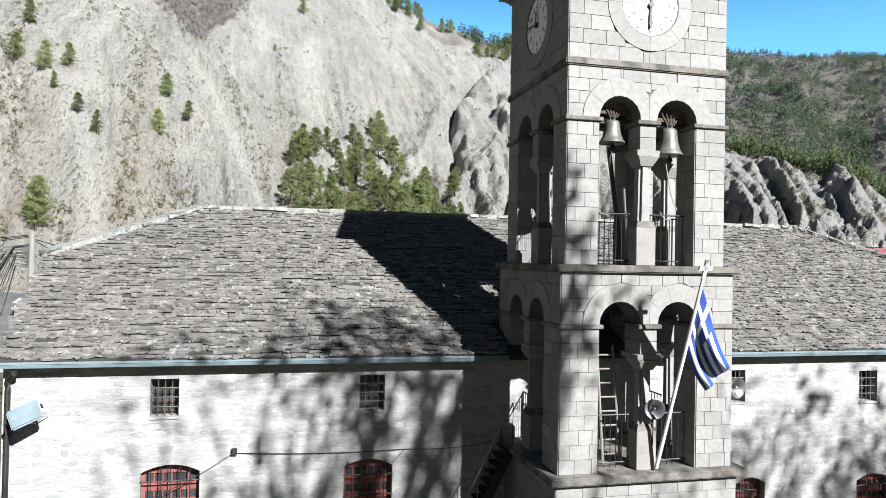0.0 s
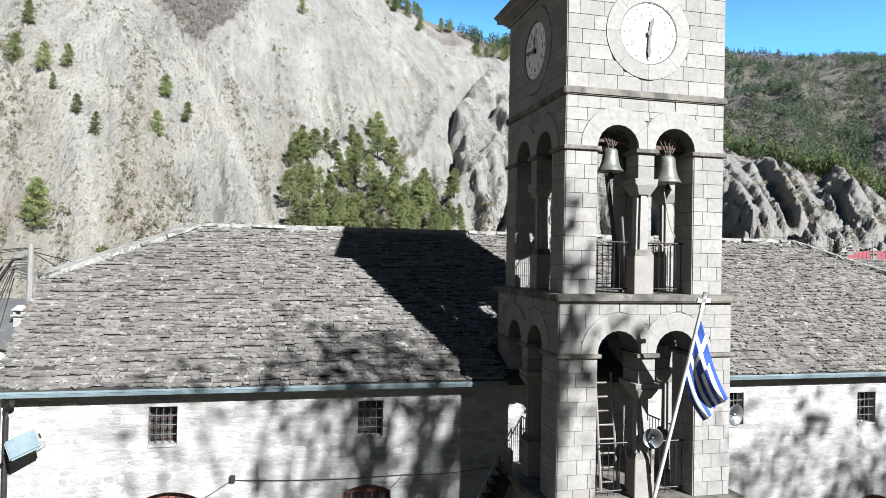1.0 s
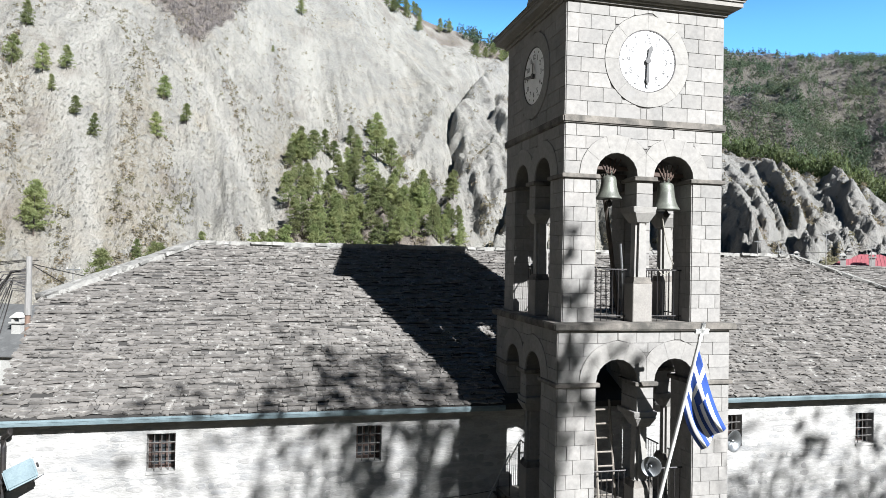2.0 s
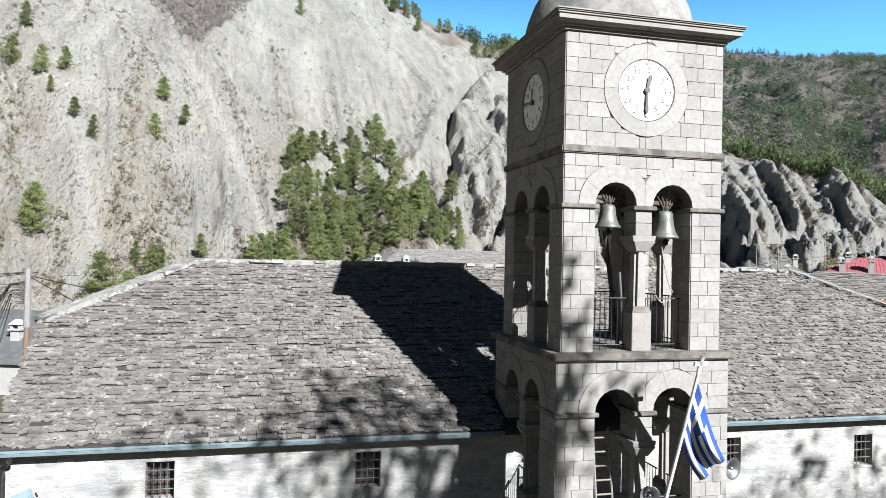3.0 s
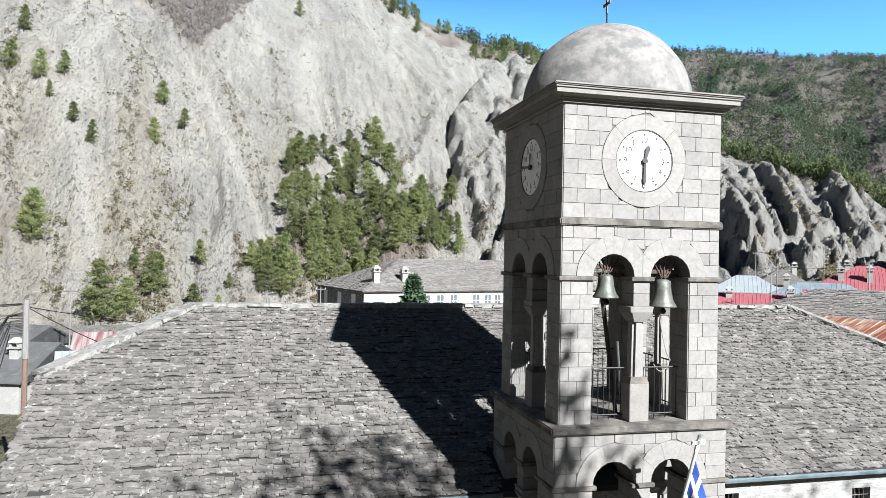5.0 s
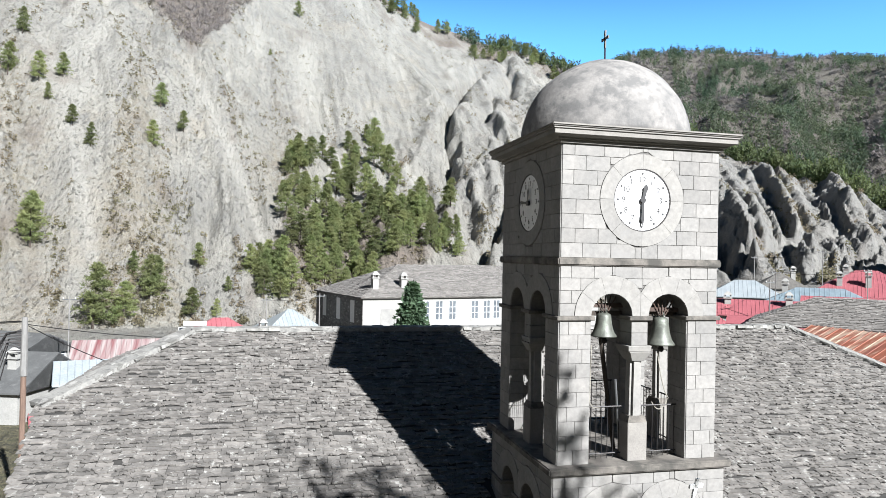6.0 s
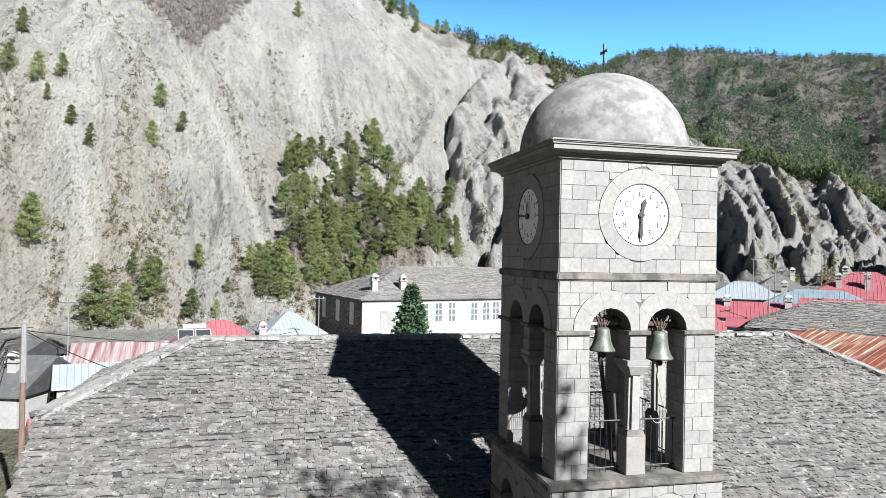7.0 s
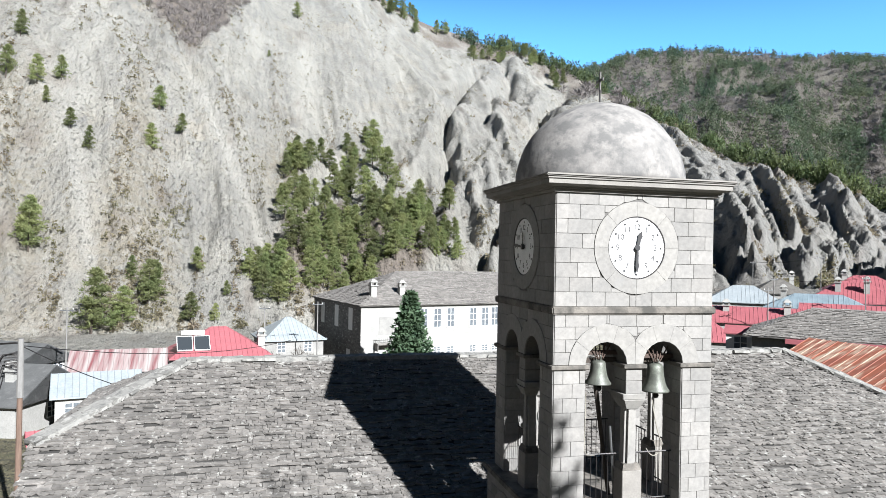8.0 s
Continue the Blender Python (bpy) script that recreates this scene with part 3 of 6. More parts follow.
def stage(name, lo, hi, z0, spring, top, faces, label):
    """An open storey: four corner piers, a column between the twin arches of each side, and the wall over them."""
    bm = bmesh.new()
    size = hi - lo
    p = PIER + (0.14 if lo < 0 else 0.0)
    for x in (lo, hi - p):
        for y in (lo, hi - p):
            box(bm, x, x + p, y, y + p, z0, spring)
    mid = (lo + hi) / 2
    for place in maps(lo, hi):
        arch_wall(bm, place, lo, hi, spring, top, ((mid - 0.65, 0.46), (mid + 0.65, 0.46)), p - 0.15)
    body = part(name, bm, MORTAR, TOWER, label)
    rows = 10
    gap = 0.09
    all_faces = maps(lo, hi)
    for index in faces:
        place = all_faces[index]
        for u in (lo, hi - p):
            courses(body, place, u, u + p, z0, spring - gap, rows, RNG, mean=0.36)
        circles = ((mid - 0.65, spring, 0.83), (mid + 0.65, spring, 0.83))
        courses(body, place, lo, hi, spring, top, 4, RNG, circles=circles, mean=0.5)
        voussoirs(body, place, mid - 0.65, spring, 0.465, 0.83, mid, -1)
        voussoirs(body, place, mid + 0.65, spring, 0.465, 0.83, mid, 1)
    # inner sides of the piers, seen through the arches
    inner = (lambda u, z, w: (hi - p - w, u, z), lambda u, z, w: (lo + p + w, u, z), lambda u, z, w: (u, hi - p - w, z))
    courses(body, inner[0], lo, lo + p, z0, spring - gap, rows, RNG, mean=0.36)
    courses(body, inner[0], hi - p, hi, z0, spring - gap, rows, RNG, mean=0.36)
    courses(body, inner[2], hi - p, hi, z0, spring - gap, rows, RNG, mean=0.36)
    courses(body, inner[2], lo, lo + p, z0, spring - gap, rows, RNG, mean=0.36)
    # imposts
    for x in (lo, hi - p):
        for y in (lo, hi - p):
            bm = bmesh.new()
            box(bm, x - 0.07, x + p + 0.07, y - 0.07, y + p + 0.07, spring - gap, spring - 0.003)
            bmesh.ops.bevel(bm, geom=bm.edges, offset=0.012, segments=1, affect="EDGES")
            part("impost", bm, LEDGE, TOWER)
    # columns between the arches
    d = p - 0.15
    for index in range(4):
        place = all_faces[index]

        def shaft(n_, a, za, zb, ta=None, depth=(0.0, 0.0), material=ARCHSTONE, cham=0.0):
            bm_ = bmesh.new()
            ta = a if ta is None else ta
            w0, w1 = depth
            lower = [(mid - a, za, -w0), (mid + a, za, -w0), (mid + a, za, -w1), (mid - a, za, -w1)]
            k = ta - a
            upper = [(mid - ta, zb, -w0 + k), (mid + ta, zb, -w0 + k), (mid + ta, zb, -w1 - k), (mid - ta, zb, -w1 - k)]
            vs = [bm_.verts.new(place(*q)) for q in lower + upper]
            for f in ((0, 1, 2, 3), (4, 5, 6, 7), (0, 1, 5, 4), (1, 2, 6, 5), (2, 3, 7, 6), (3, 0, 4, 7)):
                bm_.faces.new([vs[i] for i in f])
            if cham:
                bmesh.ops.bevel(bm_, geom=bm_.edges, offset=cham, segments=1, affect="EDGES")
            return part(n_, bm_, material, column)
        bm = bmesh.new()
        prism(bm, [(mid - 0.14, z0 + 0.93), (mid + 0.14, z0 + 0.93), (mid + 0.125, spring - 0.95), (mid - 0.125, spring - 0.95)], -0.38, -0.08, place)
        long = [e for e in bm.edges if abs(e.verts[0].co.z - e.verts[1].co.z) > 0.5]
        bmesh.ops.bevel(bm, geom=long, offset=0.06, segments=2, affect="EDGES")
        column = part("column", bm, ARCHSTONE, TOWER)
        shaft("pedestal", 0.22, z0, z0 + 0.80, depth=(0.02, 0.46), material=CORNICE, cham=0.012)
        shaft("column_base", 0.22, z0 + 0.80, z0 + 0.93, 0.17, depth=(0.02, 0.46), material=LEDGE)
        shaft("capital", 0.14, spring - 0.95, spring - 0.74, 0.25, depth=(0.05, 0.41), cham=0.01)
        shaft("abacus", 0.25, spring - 0.74, spring - 0.62, 0.27, depth=(-0.02, d), cham=0.01)
        for za, zb in ((spring - 0.62, spring - 0.36), (spring - 0.352, spring - gap)):
            shaft("stone_block", 0.185, za, zb, depth=(0.0, d - 0.02), material=ASHLAR, cham=0.006)
        shaft("impost", 0.26, spring - gap, spring - 0.003, depth=(-0.07, d + 0.02), material=LEDGE, cham=0.01)
    return body


stage("belfry_stage", 0.0, 3.6, 7.37, 10.39, 11.42, (0, 1, 2, 3), "pale ashlar belfry storey, open on all sides")
stage("lower_stage", -0.14, 3.74, 3.18, 6.17, 7.22, (0, 1, 2, 3), "grey ashlar storey with open twin arches")
ledge("belfry_floor", -0.26, 3.86, 7.22, 7.37, TOWER, LEDGE, "dark weathered stone floor slab with a lip")
ledge("belfry_ceiling", 0.15, 3.45, 11.25, 11.40, TOWER, LEDGE)
ledge("string_course", -0.07, 3.67, 11.42, 11.58, TOWER, LEDGE, "dark weathered stone band")
ledge("base_slab", -0.40, 4.0, 3.02, 3.18, TOWER, LEDGE, "dark mossy stone slab under the arches")
bm = bmesh.new()
box(bm, -0.22, 3.82, -0.22, 3.82, -1.2, 3.02)
base = part("tower_base", bm, MORTAR, TOWER, "closed ashlar base of the tower")
for index in (0, 1):
    courses(base, maps(-0.22, 3.82)[index], -0.22, 3.82, 0.98, 3.02, 7, RNG, mean=0.55)

# clock storey
bm = bmesh.new()
box(bm, 0.0, 3.6, 0.0, 3.6, 11.58, 13.97)
clock_stage = part("clock_stage", bm, MORTAR, TOWER, "cream ashlar storey with a round clock on each side")
for index in range(2):
    courses(clock_stage, maps(0.0, 3.6)[index], 0.0, 3.6, 11.58, 13.96, 8, RNG, circles=((1.8, 12.80, 0.965),), mean=0.52)
for index in (2, 3):
    bm = bmesh.new()
    prism(bm, [(0, 11.58), (3.6, 11.58), (3.6, 13.96), (0, 13.96)], -0.03, 0.018, maps(0.0, 3.6)[index])
    part("stone_facing", bm, ASHLAR, clock_stage)


def clock(index, hour_angle, minute_angle):
    """A dial in a stone ring; angles in degrees clockwise from twelve as seen from outside."""
    raw = maps(0.0, 3.6)[index]
    flip = -1 if index == 1 else 1
    place = lambda u, z, w: raw(1.8 + flip * u, 12.80 + z, w)
    for k in range(8):
        a0, a1 = math.tau * k / 8 + 0.003, math.tau * (k + 1) / 8 - 0.003
        n_ = 9
        pts = [(0.655 * math.cos(a0 + (a1 - a0) * i / n_), 0.655 * math.sin(a0 + (a1 - a0) * i / n_)) for i in range(n_ + 1)]
        pts += [(0.96 * math.cos(a1 + (a0 - a1) * i / n_), 0.96 * math.sin(a1 + (a0 - a1) * i / n_)) for i in range(n_ + 1)]
        bm_ = bmesh.new()
        lo = [bm_.verts.new(place(u, z, -0.03)) for u, z in pts]
        hi = [bm_.verts.new(place(u, z, 0.03)) for u, z in pts]
        for i in range(len(pts)):
            j = (i + 1) % len(pts)
            bm_.faces.new((lo[i], lo[j], hi[j], hi[i]))
        for i in range(n_):
            o = len(pts) - 1 - i
            bm_.faces.new((hi[i], hi[i + 1], hi[o - 1], hi[o]))
            bm_.faces.new((lo[i], lo[i + 1], lo[o - 1], lo[o]))
        part("ring_stone", bm_, ARCHSTONE, clock_stage)
    bm_ = bmesh.new()
    circle = [(0.63 * math.cos(math.tau * i / 48), 0.63 * math.sin(math.tau * i / 48)) for i in range(48)]
    prism(bm_, circle, -0.02, 0.012, place)
    dial = part("clock_dial", bm_, DIAL, TOWER, "white round clock dial with black numerals")
    bm_ = bmesh.new()
    n_ = 64
    rings = [[bm_.verts.new(place(r * math.cos(math.tau * i / n_), r * math.sin(math.tau * i / n_), w)) for i in range(n_)] for r, w in ((0.655, 0.0), (0.655, 0.022), (0.635, 0.022), (0.635, 0.0))]
    for a, b in ((0, 1), (1, 2), (2, 3)):
        for i in range(n_):
            j = (i + 1) % n_
            bm_.faces.new((rings[a][i], rings[a][j], rings[b][j], rings[b][i]))
    part("dial_rim", bm_, IRON, dial)
    for h in range(1, 13):
        a = math.radians(h * 30)
        su, sz = math.sin(a), math.cos(a)
        bm_ = bmesh.new()
        prism(bm_, [(0.555 * su + 0.024 * math.cos(i * math.tau / 10), 0.555 * sz + 0.024 * math.sin(i * math.tau / 10)) for i in range(10)], 0.010, 0.016, place)
        part("hour_mark", bm_, BLACK, dial)
        data = bpy.data.curves.new("numeral", "FONT")
        data.body, data.size, data.align_x, data.align_y, data.extrude = str(h), 0.17, "CENTER", "CENTER", 0.002
        holder = bpy.data.objects.new("numeral", data)
        me = bpy.data.meshes.new_from_object(holder)
        bpy.data.objects.remove(holder)
        for v in me.vertices:
            v.co = place(v.co.x + 0.43 * su, v.co.y + 0.43 * sz, 0.0145 + v.co.z)
        me.materials.append(BLACK)
        ob = new("numeral", me)
        ob.parent = dial
        ob.matrix_parent_inverse = where(dial).inverted()
    for name_, angle, reach, wide, w in (("hour_hand", hour_angle, 0.36, 0.068, 0.048), ("minute_hand", minute_angle, 0.55, 0.05, 0.060)):
        a = math.radians(angle)
        su, sz = math.sin(a), math.cos(a)
        outline = ((-0.10, -0.6), (-0.02, -1.0), (0.10, -0.55), (0.55, -0.75), (0.72, -1.0), (1.0, 0.0), (0.72, 1.0), (0.55, 0.75), (0.10, 0.55), (-0.02, 1.0), (-0.10, 0.6))
        bm_ = bmesh.new()
        prism(bm_, [(reach * q * su + wide * k * sz * 0.8, reach * q * sz - wide * k * su * 0.8) for q, k in outline], w, w + 0.004, place)
        part(name_, bm_, BLACK, dial)
    bm_ = bmesh.new()
    prism(bm_, [(0.06 * math.cos(i * math.tau / 12), 0.06 * math.sin(i * math.tau / 12)) for i in range(12)], 0.012, 0.072, place)
    part("hand_boss", bm_, BLACK, dial)


clock(0, 14, 181)
clock(1, 2, 275)

# cornice, dome and cross
bm = bmesh.new()
rings = []
for o, z in ((0.0, 13.90), (0.07, 13.902), (0.07, 13.965), (0.13, 13.968), (0.13, 14.0), (0.25, 14.04), (0.28, 14.05), (0.28, 14.145), (0.31, 14.15), (0.31, 14.195), (0.0, 14.196)):
    rings.append([bm.verts.new((x, y, z)) for x, y in ((-o, -o), (3.6 + o, -o), (3.6 + o, 3.6 + o), (-o, 3.6 + o))])
for lo, hi in zip(rings[:-1], rings[1:]):
    for k in range(4):
        bm.faces.new((lo[k], lo[(k + 1) % 4], hi[(k + 1) % 4], hi[k]))
part("cornice", bm, CORNICE, TOWER, "stepped cream stone cornice")
ledge("roof_slab", -0.36, 3.96, 14.19, 14.25, TOWER, CORNICE)
bm = bmesh.new()
turned(bm, [(1.93 * math.cos(a) if a < 1.55 else 0.02, 14.24 + 1.93 * math.sin(a)) for a in [i * math.pi / 2 / 22 for i in range(23)]], (1.8, 1.8), 64)
for v in bm.verts:
    k = 0.018 * (noise.noise(v.co * 1.4) + 0.5 * noise.noise(v.co * 4))
    v.co += (v.co - Vector((1.8, 1.8, 14.2))).normalized() * k
part("dome", bm, DOME, TOWER, "grey weathered plaster dome with pale patches", smooth=True)
bm = bmesh.new()
rod(bm, (1.8, 1.8, 16.12), (1.8, 1.8, 16.62), 0.022, 0.018)
finial = part("cross_rod", bm, IRON, TOWER)
bm = bmesh.new()
box(bm, 1.785, 1.815, 1.77, 1.83, 16.5, 16.92)
box(bm, 1.785, 1.815, 1.66, 1.94, 16.70, 16.75)
box(bm, 1.785, 1.815, 1.63, 1.68, 16.69, 16.76)
box(bm, 1.785, 1.815, 1.92, 1.97, 16.69, 16.76)
part("cross", bm, GRILLE, TOWER, "small dark metal cross")

# ---- church ----
WALL_Y = 2.85
EAVE_Y, RIDGE_Y, RIDGE_Z, SLOPE = 2.5, 11.0, 9.02, 0.441


def roof_z(y):
    return RIDGE_Z - SLOPE * abs(RIDGE_Y - y)


def verge_x(y):
    """Left end of the front slope."""
    if y < 7.4:
        return -11.08 - 0.115 * (y - 2.3)
    return -11.67 + (y - 7.4) * (3.5 / 3.6)


def right_x(y):
    return 14.6 + (RIDGE_Y - y) * 0.715


def pierced(bm, x0, x1, z0, z1, y0, y1, openings):
    """A wall with rectangular openings (x0, x1, z0, z1) through it."""
    xs = sorted({x0, x1, *[v for o in openings for v in o[:2]]})
    zs = sorted({z0, z1, *[v for o in openings for v in o[2:4]]})
    for a, b in zip(xs[:-1], xs[1:]):
        for c, d in zip(zs[:-1], zs[1:]):
            if not any(o[0] <= a and b <= o[1] and o[2] <= c and d <= o[3] for o in openings):
                box(bm, a, b, y0, y1, c, d)
    bmesh.ops.remove_doubles(bm, verts=bm.verts, dist=0.0005)


SMALL = ((-8.23, -7.65, 3.93, 4.74), (-3.76, -3.18, 3.92, 4.74), (5.85, 6.35, 3.83, 4.67), (9.93, 10.53, 3.74, 4.58))
ARCHED = ((-8.39, -7.19, 1.07, 2.90), (-4.08, -2.97, 0.97, 2.82), (6.09, 6.98, 0.18, 1.85), (9.87, 11.03, 0.18, 1.75))
church = thing("church", (0, 10, -1.2), "long stone church with limewashed walls and a stone-slate roof", "church")
bm = bmesh.new()
pierced(bm, -11.05, 19.8, -1.2, 5.22, WALL_Y, WALL_Y + 0.6, SMALL + ARCHED)
front_wall = part("front_wall", bm, LIME, church, "uneven limewashed rubble stone wall")
bm = bmesh.new()
for a, b in (((-11.05, WALL_Y + 0.6), (-11.05, 18.8)), ((19.2, WALL_Y + 0.6), (19.2, 18.8))):
    box(bm, a[0], a[0] + 0.6, a[1], b[1], -1.2, 5.2)
box(bm, -11.05, 19.8, 18.8, 19.4, -1.2, 5.2)
prism(bm, [(WALL_Y + 0.6, 5.2), (18.8, 5.2), (14.6, 7.3), (7.4, 7.3)], 0.0, 0.5, lambda u, z, w: (-11.05 + w, u, z))
part("rear_walls", bm, LIME, church)

# roof body: front slope, back slope, half hip on one end and full hip on the other
bm = bmesh.new()
LIFT = -0.05
P = {
    "fl": (-11.06, EAVE_Y, roof_z(EAVE_Y) + LIFT), "vl": (-11.67, 7.4, roof_z(7.4) + LIFT), "rl": (-8.17, RIDGE_Y, RIDGE_Z + LIFT), "rr": (14.6, RIDGE_Y, RIDGE_Z + LIFT),
    "fr": (right_x(EAVE_Y), EAVE_Y, roof_z(EAVE_Y) + LIFT), "bl": (-11.06, 19.72, roof_z(19.72) + LIFT), "bv": (-11.67, 14.6, roof_z(14.6) + LIFT), "br": (right_x(EAVE_Y), 19.72, roof_z(19.72) + LIFT)}
top = {k: bm.verts.new(v) for k, v in P.items()}
low = {k: bm.verts.new((v[0], v[1], v[2] - 0.14)) for k, v in P.items()}
loop = ("fl", "fr", "br", "bl", "bv", "vl")
for ring in (("fl", "fr", "rr", "rl", "vl"), ("bl", "bv", "rl", "rr", "br"), ("vl", "rl", "bv"), ("fr", "br", "rr")):
    bm.faces.new([top[k] for k in ring])
    bm.faces.new([low[k] for k in ring[::-1]])
for a, b in zip(loop, loop[1:] + loop[:1]):
    bm.faces.new((top[a], top[b], low[b], low[a]))
roof = part("roof", bm, UNDERROOF, church, "grey stone-slate roof in uneven courses")

RS = random.Random(11)
N_FRONT = Vector((0, -SLOPE, 1)).normalized()
UP_FRONT = Vector((0, 1, SLOPE)).normalized()


def slate(origin, across, up, normal, width, length, rng):
    """One split stone slab lying on a slope: origin is the middle of its lower edge."""
    t = rng.uniform(0.03, 0.045)
    lift = rng.uniform(0.034, 0.076)
    n_ = 4
    lower = [origin + across * (width * (i / (n_ - 1) - 0.5)) + up * (rng.uniform(-0.04, 0.04)) + normal * (lift + rng.uniform(-0.01, 0.01)) for i in range(n_)]
    upper = [origin + across * (s * width * 0.5) + up * length + normal * rng.uniform(-0.005, 0.012) for s in (-1, 1)]
    verts = lower + [upper[1], upper[0]] + [v - normal * t for v in lower]
    faces = [(0, 1, 2, 3, 4, 5), (0, 6, 7, 1), (1, 7, 8, 2), (2, 8, 9, 3), (0, 5, 6), (3, 9, 4)]
    return verts, faces


def build_slates():
    many_v, many_f, single = [], [], 0
    course = 0.118
    for k in range(int((RIDGE_Y - EAVE_Y) / (course * UP_FRONT.y))):
        y = EAVE_Y + k * course * UP_FRONT.y
        drift = RS.uniform(0, 6.28)
        x, xe = verge_x(y) - RS.uniform(0.0, 0.12), right_x(y) + 0.05
        while x < xe:
            w = min(RS.choice((0.15, 0.18, 0.22, 0.26, 0.3, 0.36, 0.48)) * RS.uniform(0.85, 1.15), max(0.2, xe - x + 0.1))
            if RS.random() < 0.985 and not (-0.3 < x + w / 2 < 3.9 and y < 3.9):
                ys = y + RS.uniform(-0.022, 0.022) + 0.03 * math.sin(x * 0.9 + drift) + 0.02 * math.sin(x * 2.3 + drift * 2)
                o = Vector((x + w / 2, ys, roof_z(ys) - 0.05))
                v, f = slate(o, Vector((1, RS.uniform(-0.07, 0.07), RS.uniform(-0.03, 0.03))), UP_FRONT, N_FRONT, w - 0.012, course * RS.uniform(1.35, 1.75), RS)
                if -6.2 < x < 0.2 and y < 6.4 and single < 300:
                    me = bpy.data.meshes.new("slate")
                    me.from_pydata([q[:] for q in v], [], f)
                    me.materials.append(SLATE_PIECE)
                    ob = new("slate", me)
                    ob.parent = roof
                    ob.matrix_parent_inverse = where(roof).inverted()
                    single += 1
                else:
                    b = len(many_v)
                    many_v += [q[:] for q in v]
                    many_f += [tuple(b + i for i in q) for q in f]
            x += w
    # the half hip and the back slope
    up_l = Vector((1, 0, SLOPE * 3.6 / 3.5)).normalized()
    nl = Vector((-SLOPE * 3.6 / 3.5, 0, 1)).normalized()
    for k in range(28):
        x = -11.67 + k * course * up_l.x
        half = 3.6 - (x + 11.67) * 3.6 / 3.5
        y = RIDGE_Y - half
        while y < RIDGE_Y + half:
            w = RS.uniform(0.25, 0.6)
            z = roof_z(7.4) + (x + 11.67) * SLOPE * 3.6 / 3.5 - 0.05
            v, f = slate(Vector((x, y + w / 2, z)), Vector((0, -1, 0)), up_l, nl, w - 0.012, course * 1.4, RS)
            b = len(many_v)
            many_v += [q[:] for q in v]
            many_f += [tuple(b + i for i in q) for q in f]
            y += w
    me = bpy.data.meshes.new("slate_field")
    me.from_pydata(many_v, [], many_f)
    me.materials.append(SLATE)
    ob = new("slate_field", me)
    ob.parent = roof
    ob.matrix_parent_inverse = where(roof).inverted()
    tagged(ob, kind="stuff")


def lumpy_cap(name, a, b, width, height, label, step=0.35):
    """A mortared line of capping stones from a to b."""
    a, b = Vector(a), Vector(b)
    along = (b - a).normalized()
    side = along.cross(Vector((0, 0, 1))).normalized()
    up = side.cross(along)
    bed = bmesh.new()
    mid_ = (a + b) / 2
    m = Matrix.Translation(mid_) @ Matrix((along, side, up)).transposed().to_4x4()
    box(bed, -(b - a).length / 2, (b - a).length / 2, -width * 0.46, width * 0.46, -0.14, 0.035, m)
    cap = part(name, bed, RIDGE, church, label)
    n_ = int((b - a).length / step)
    for i in range(n_):
        c = a + along * (i + 0.5) * (b - a).length / n_ + side * RS.uniform(-0.05, 0.05)
        l_ = (b - a).length / n_ * 0.5 * RS.uniform(0.85, 1.1)
        w, h = width * RS.uniform(0.7, 1.2) / 2, height * RS.uniform(0.6, 1.35)
        m = Matrix.Translation(c) @ Matrix((along, side, up)).transposed().to_4x4() @ pose(0, 0, 0, RS.uniform(-3, 3), RS.uniform(-2, 2), RS.uniform(-8, 8))
        bm_ = bmesh.new()
        vs = box(bm_, -l_, l_, -w, w, -0.06, h, m)
        for v in vs:
            v.co += Vector((RS.uniform(-0.03, 0.03), RS.uniform(-0.03, 0.03), RS.uniform(-0.01, 0.01)))
        part("cap_stone", bm_, CAPSTONE, cap)


lumpy_cap("ridge_capping", (-8.2, RIDGE_Y, RIDGE_Z - 0.02), (14.6, RIDGE_Y, RIDGE_Z - 0.02), 0.55, 0.04, "pale mortared ridge of flat stones")
lumpy_cap("hip_capping", (-11.7, 7.36, roof_z(7.4) - 0.02), (-8.17, RIDGE_Y, RIDGE_Z), 0.6, 0.035, "pale mortared hip of flat stones", 0.3)
lumpy_cap("hip_capping", (20.6, 2.6, roof_z(2.6)), (14.6, RIDGE_Y, RIDGE_Z), 0.6, 0.035, "pale mortared hip of flat stones", 0.3)


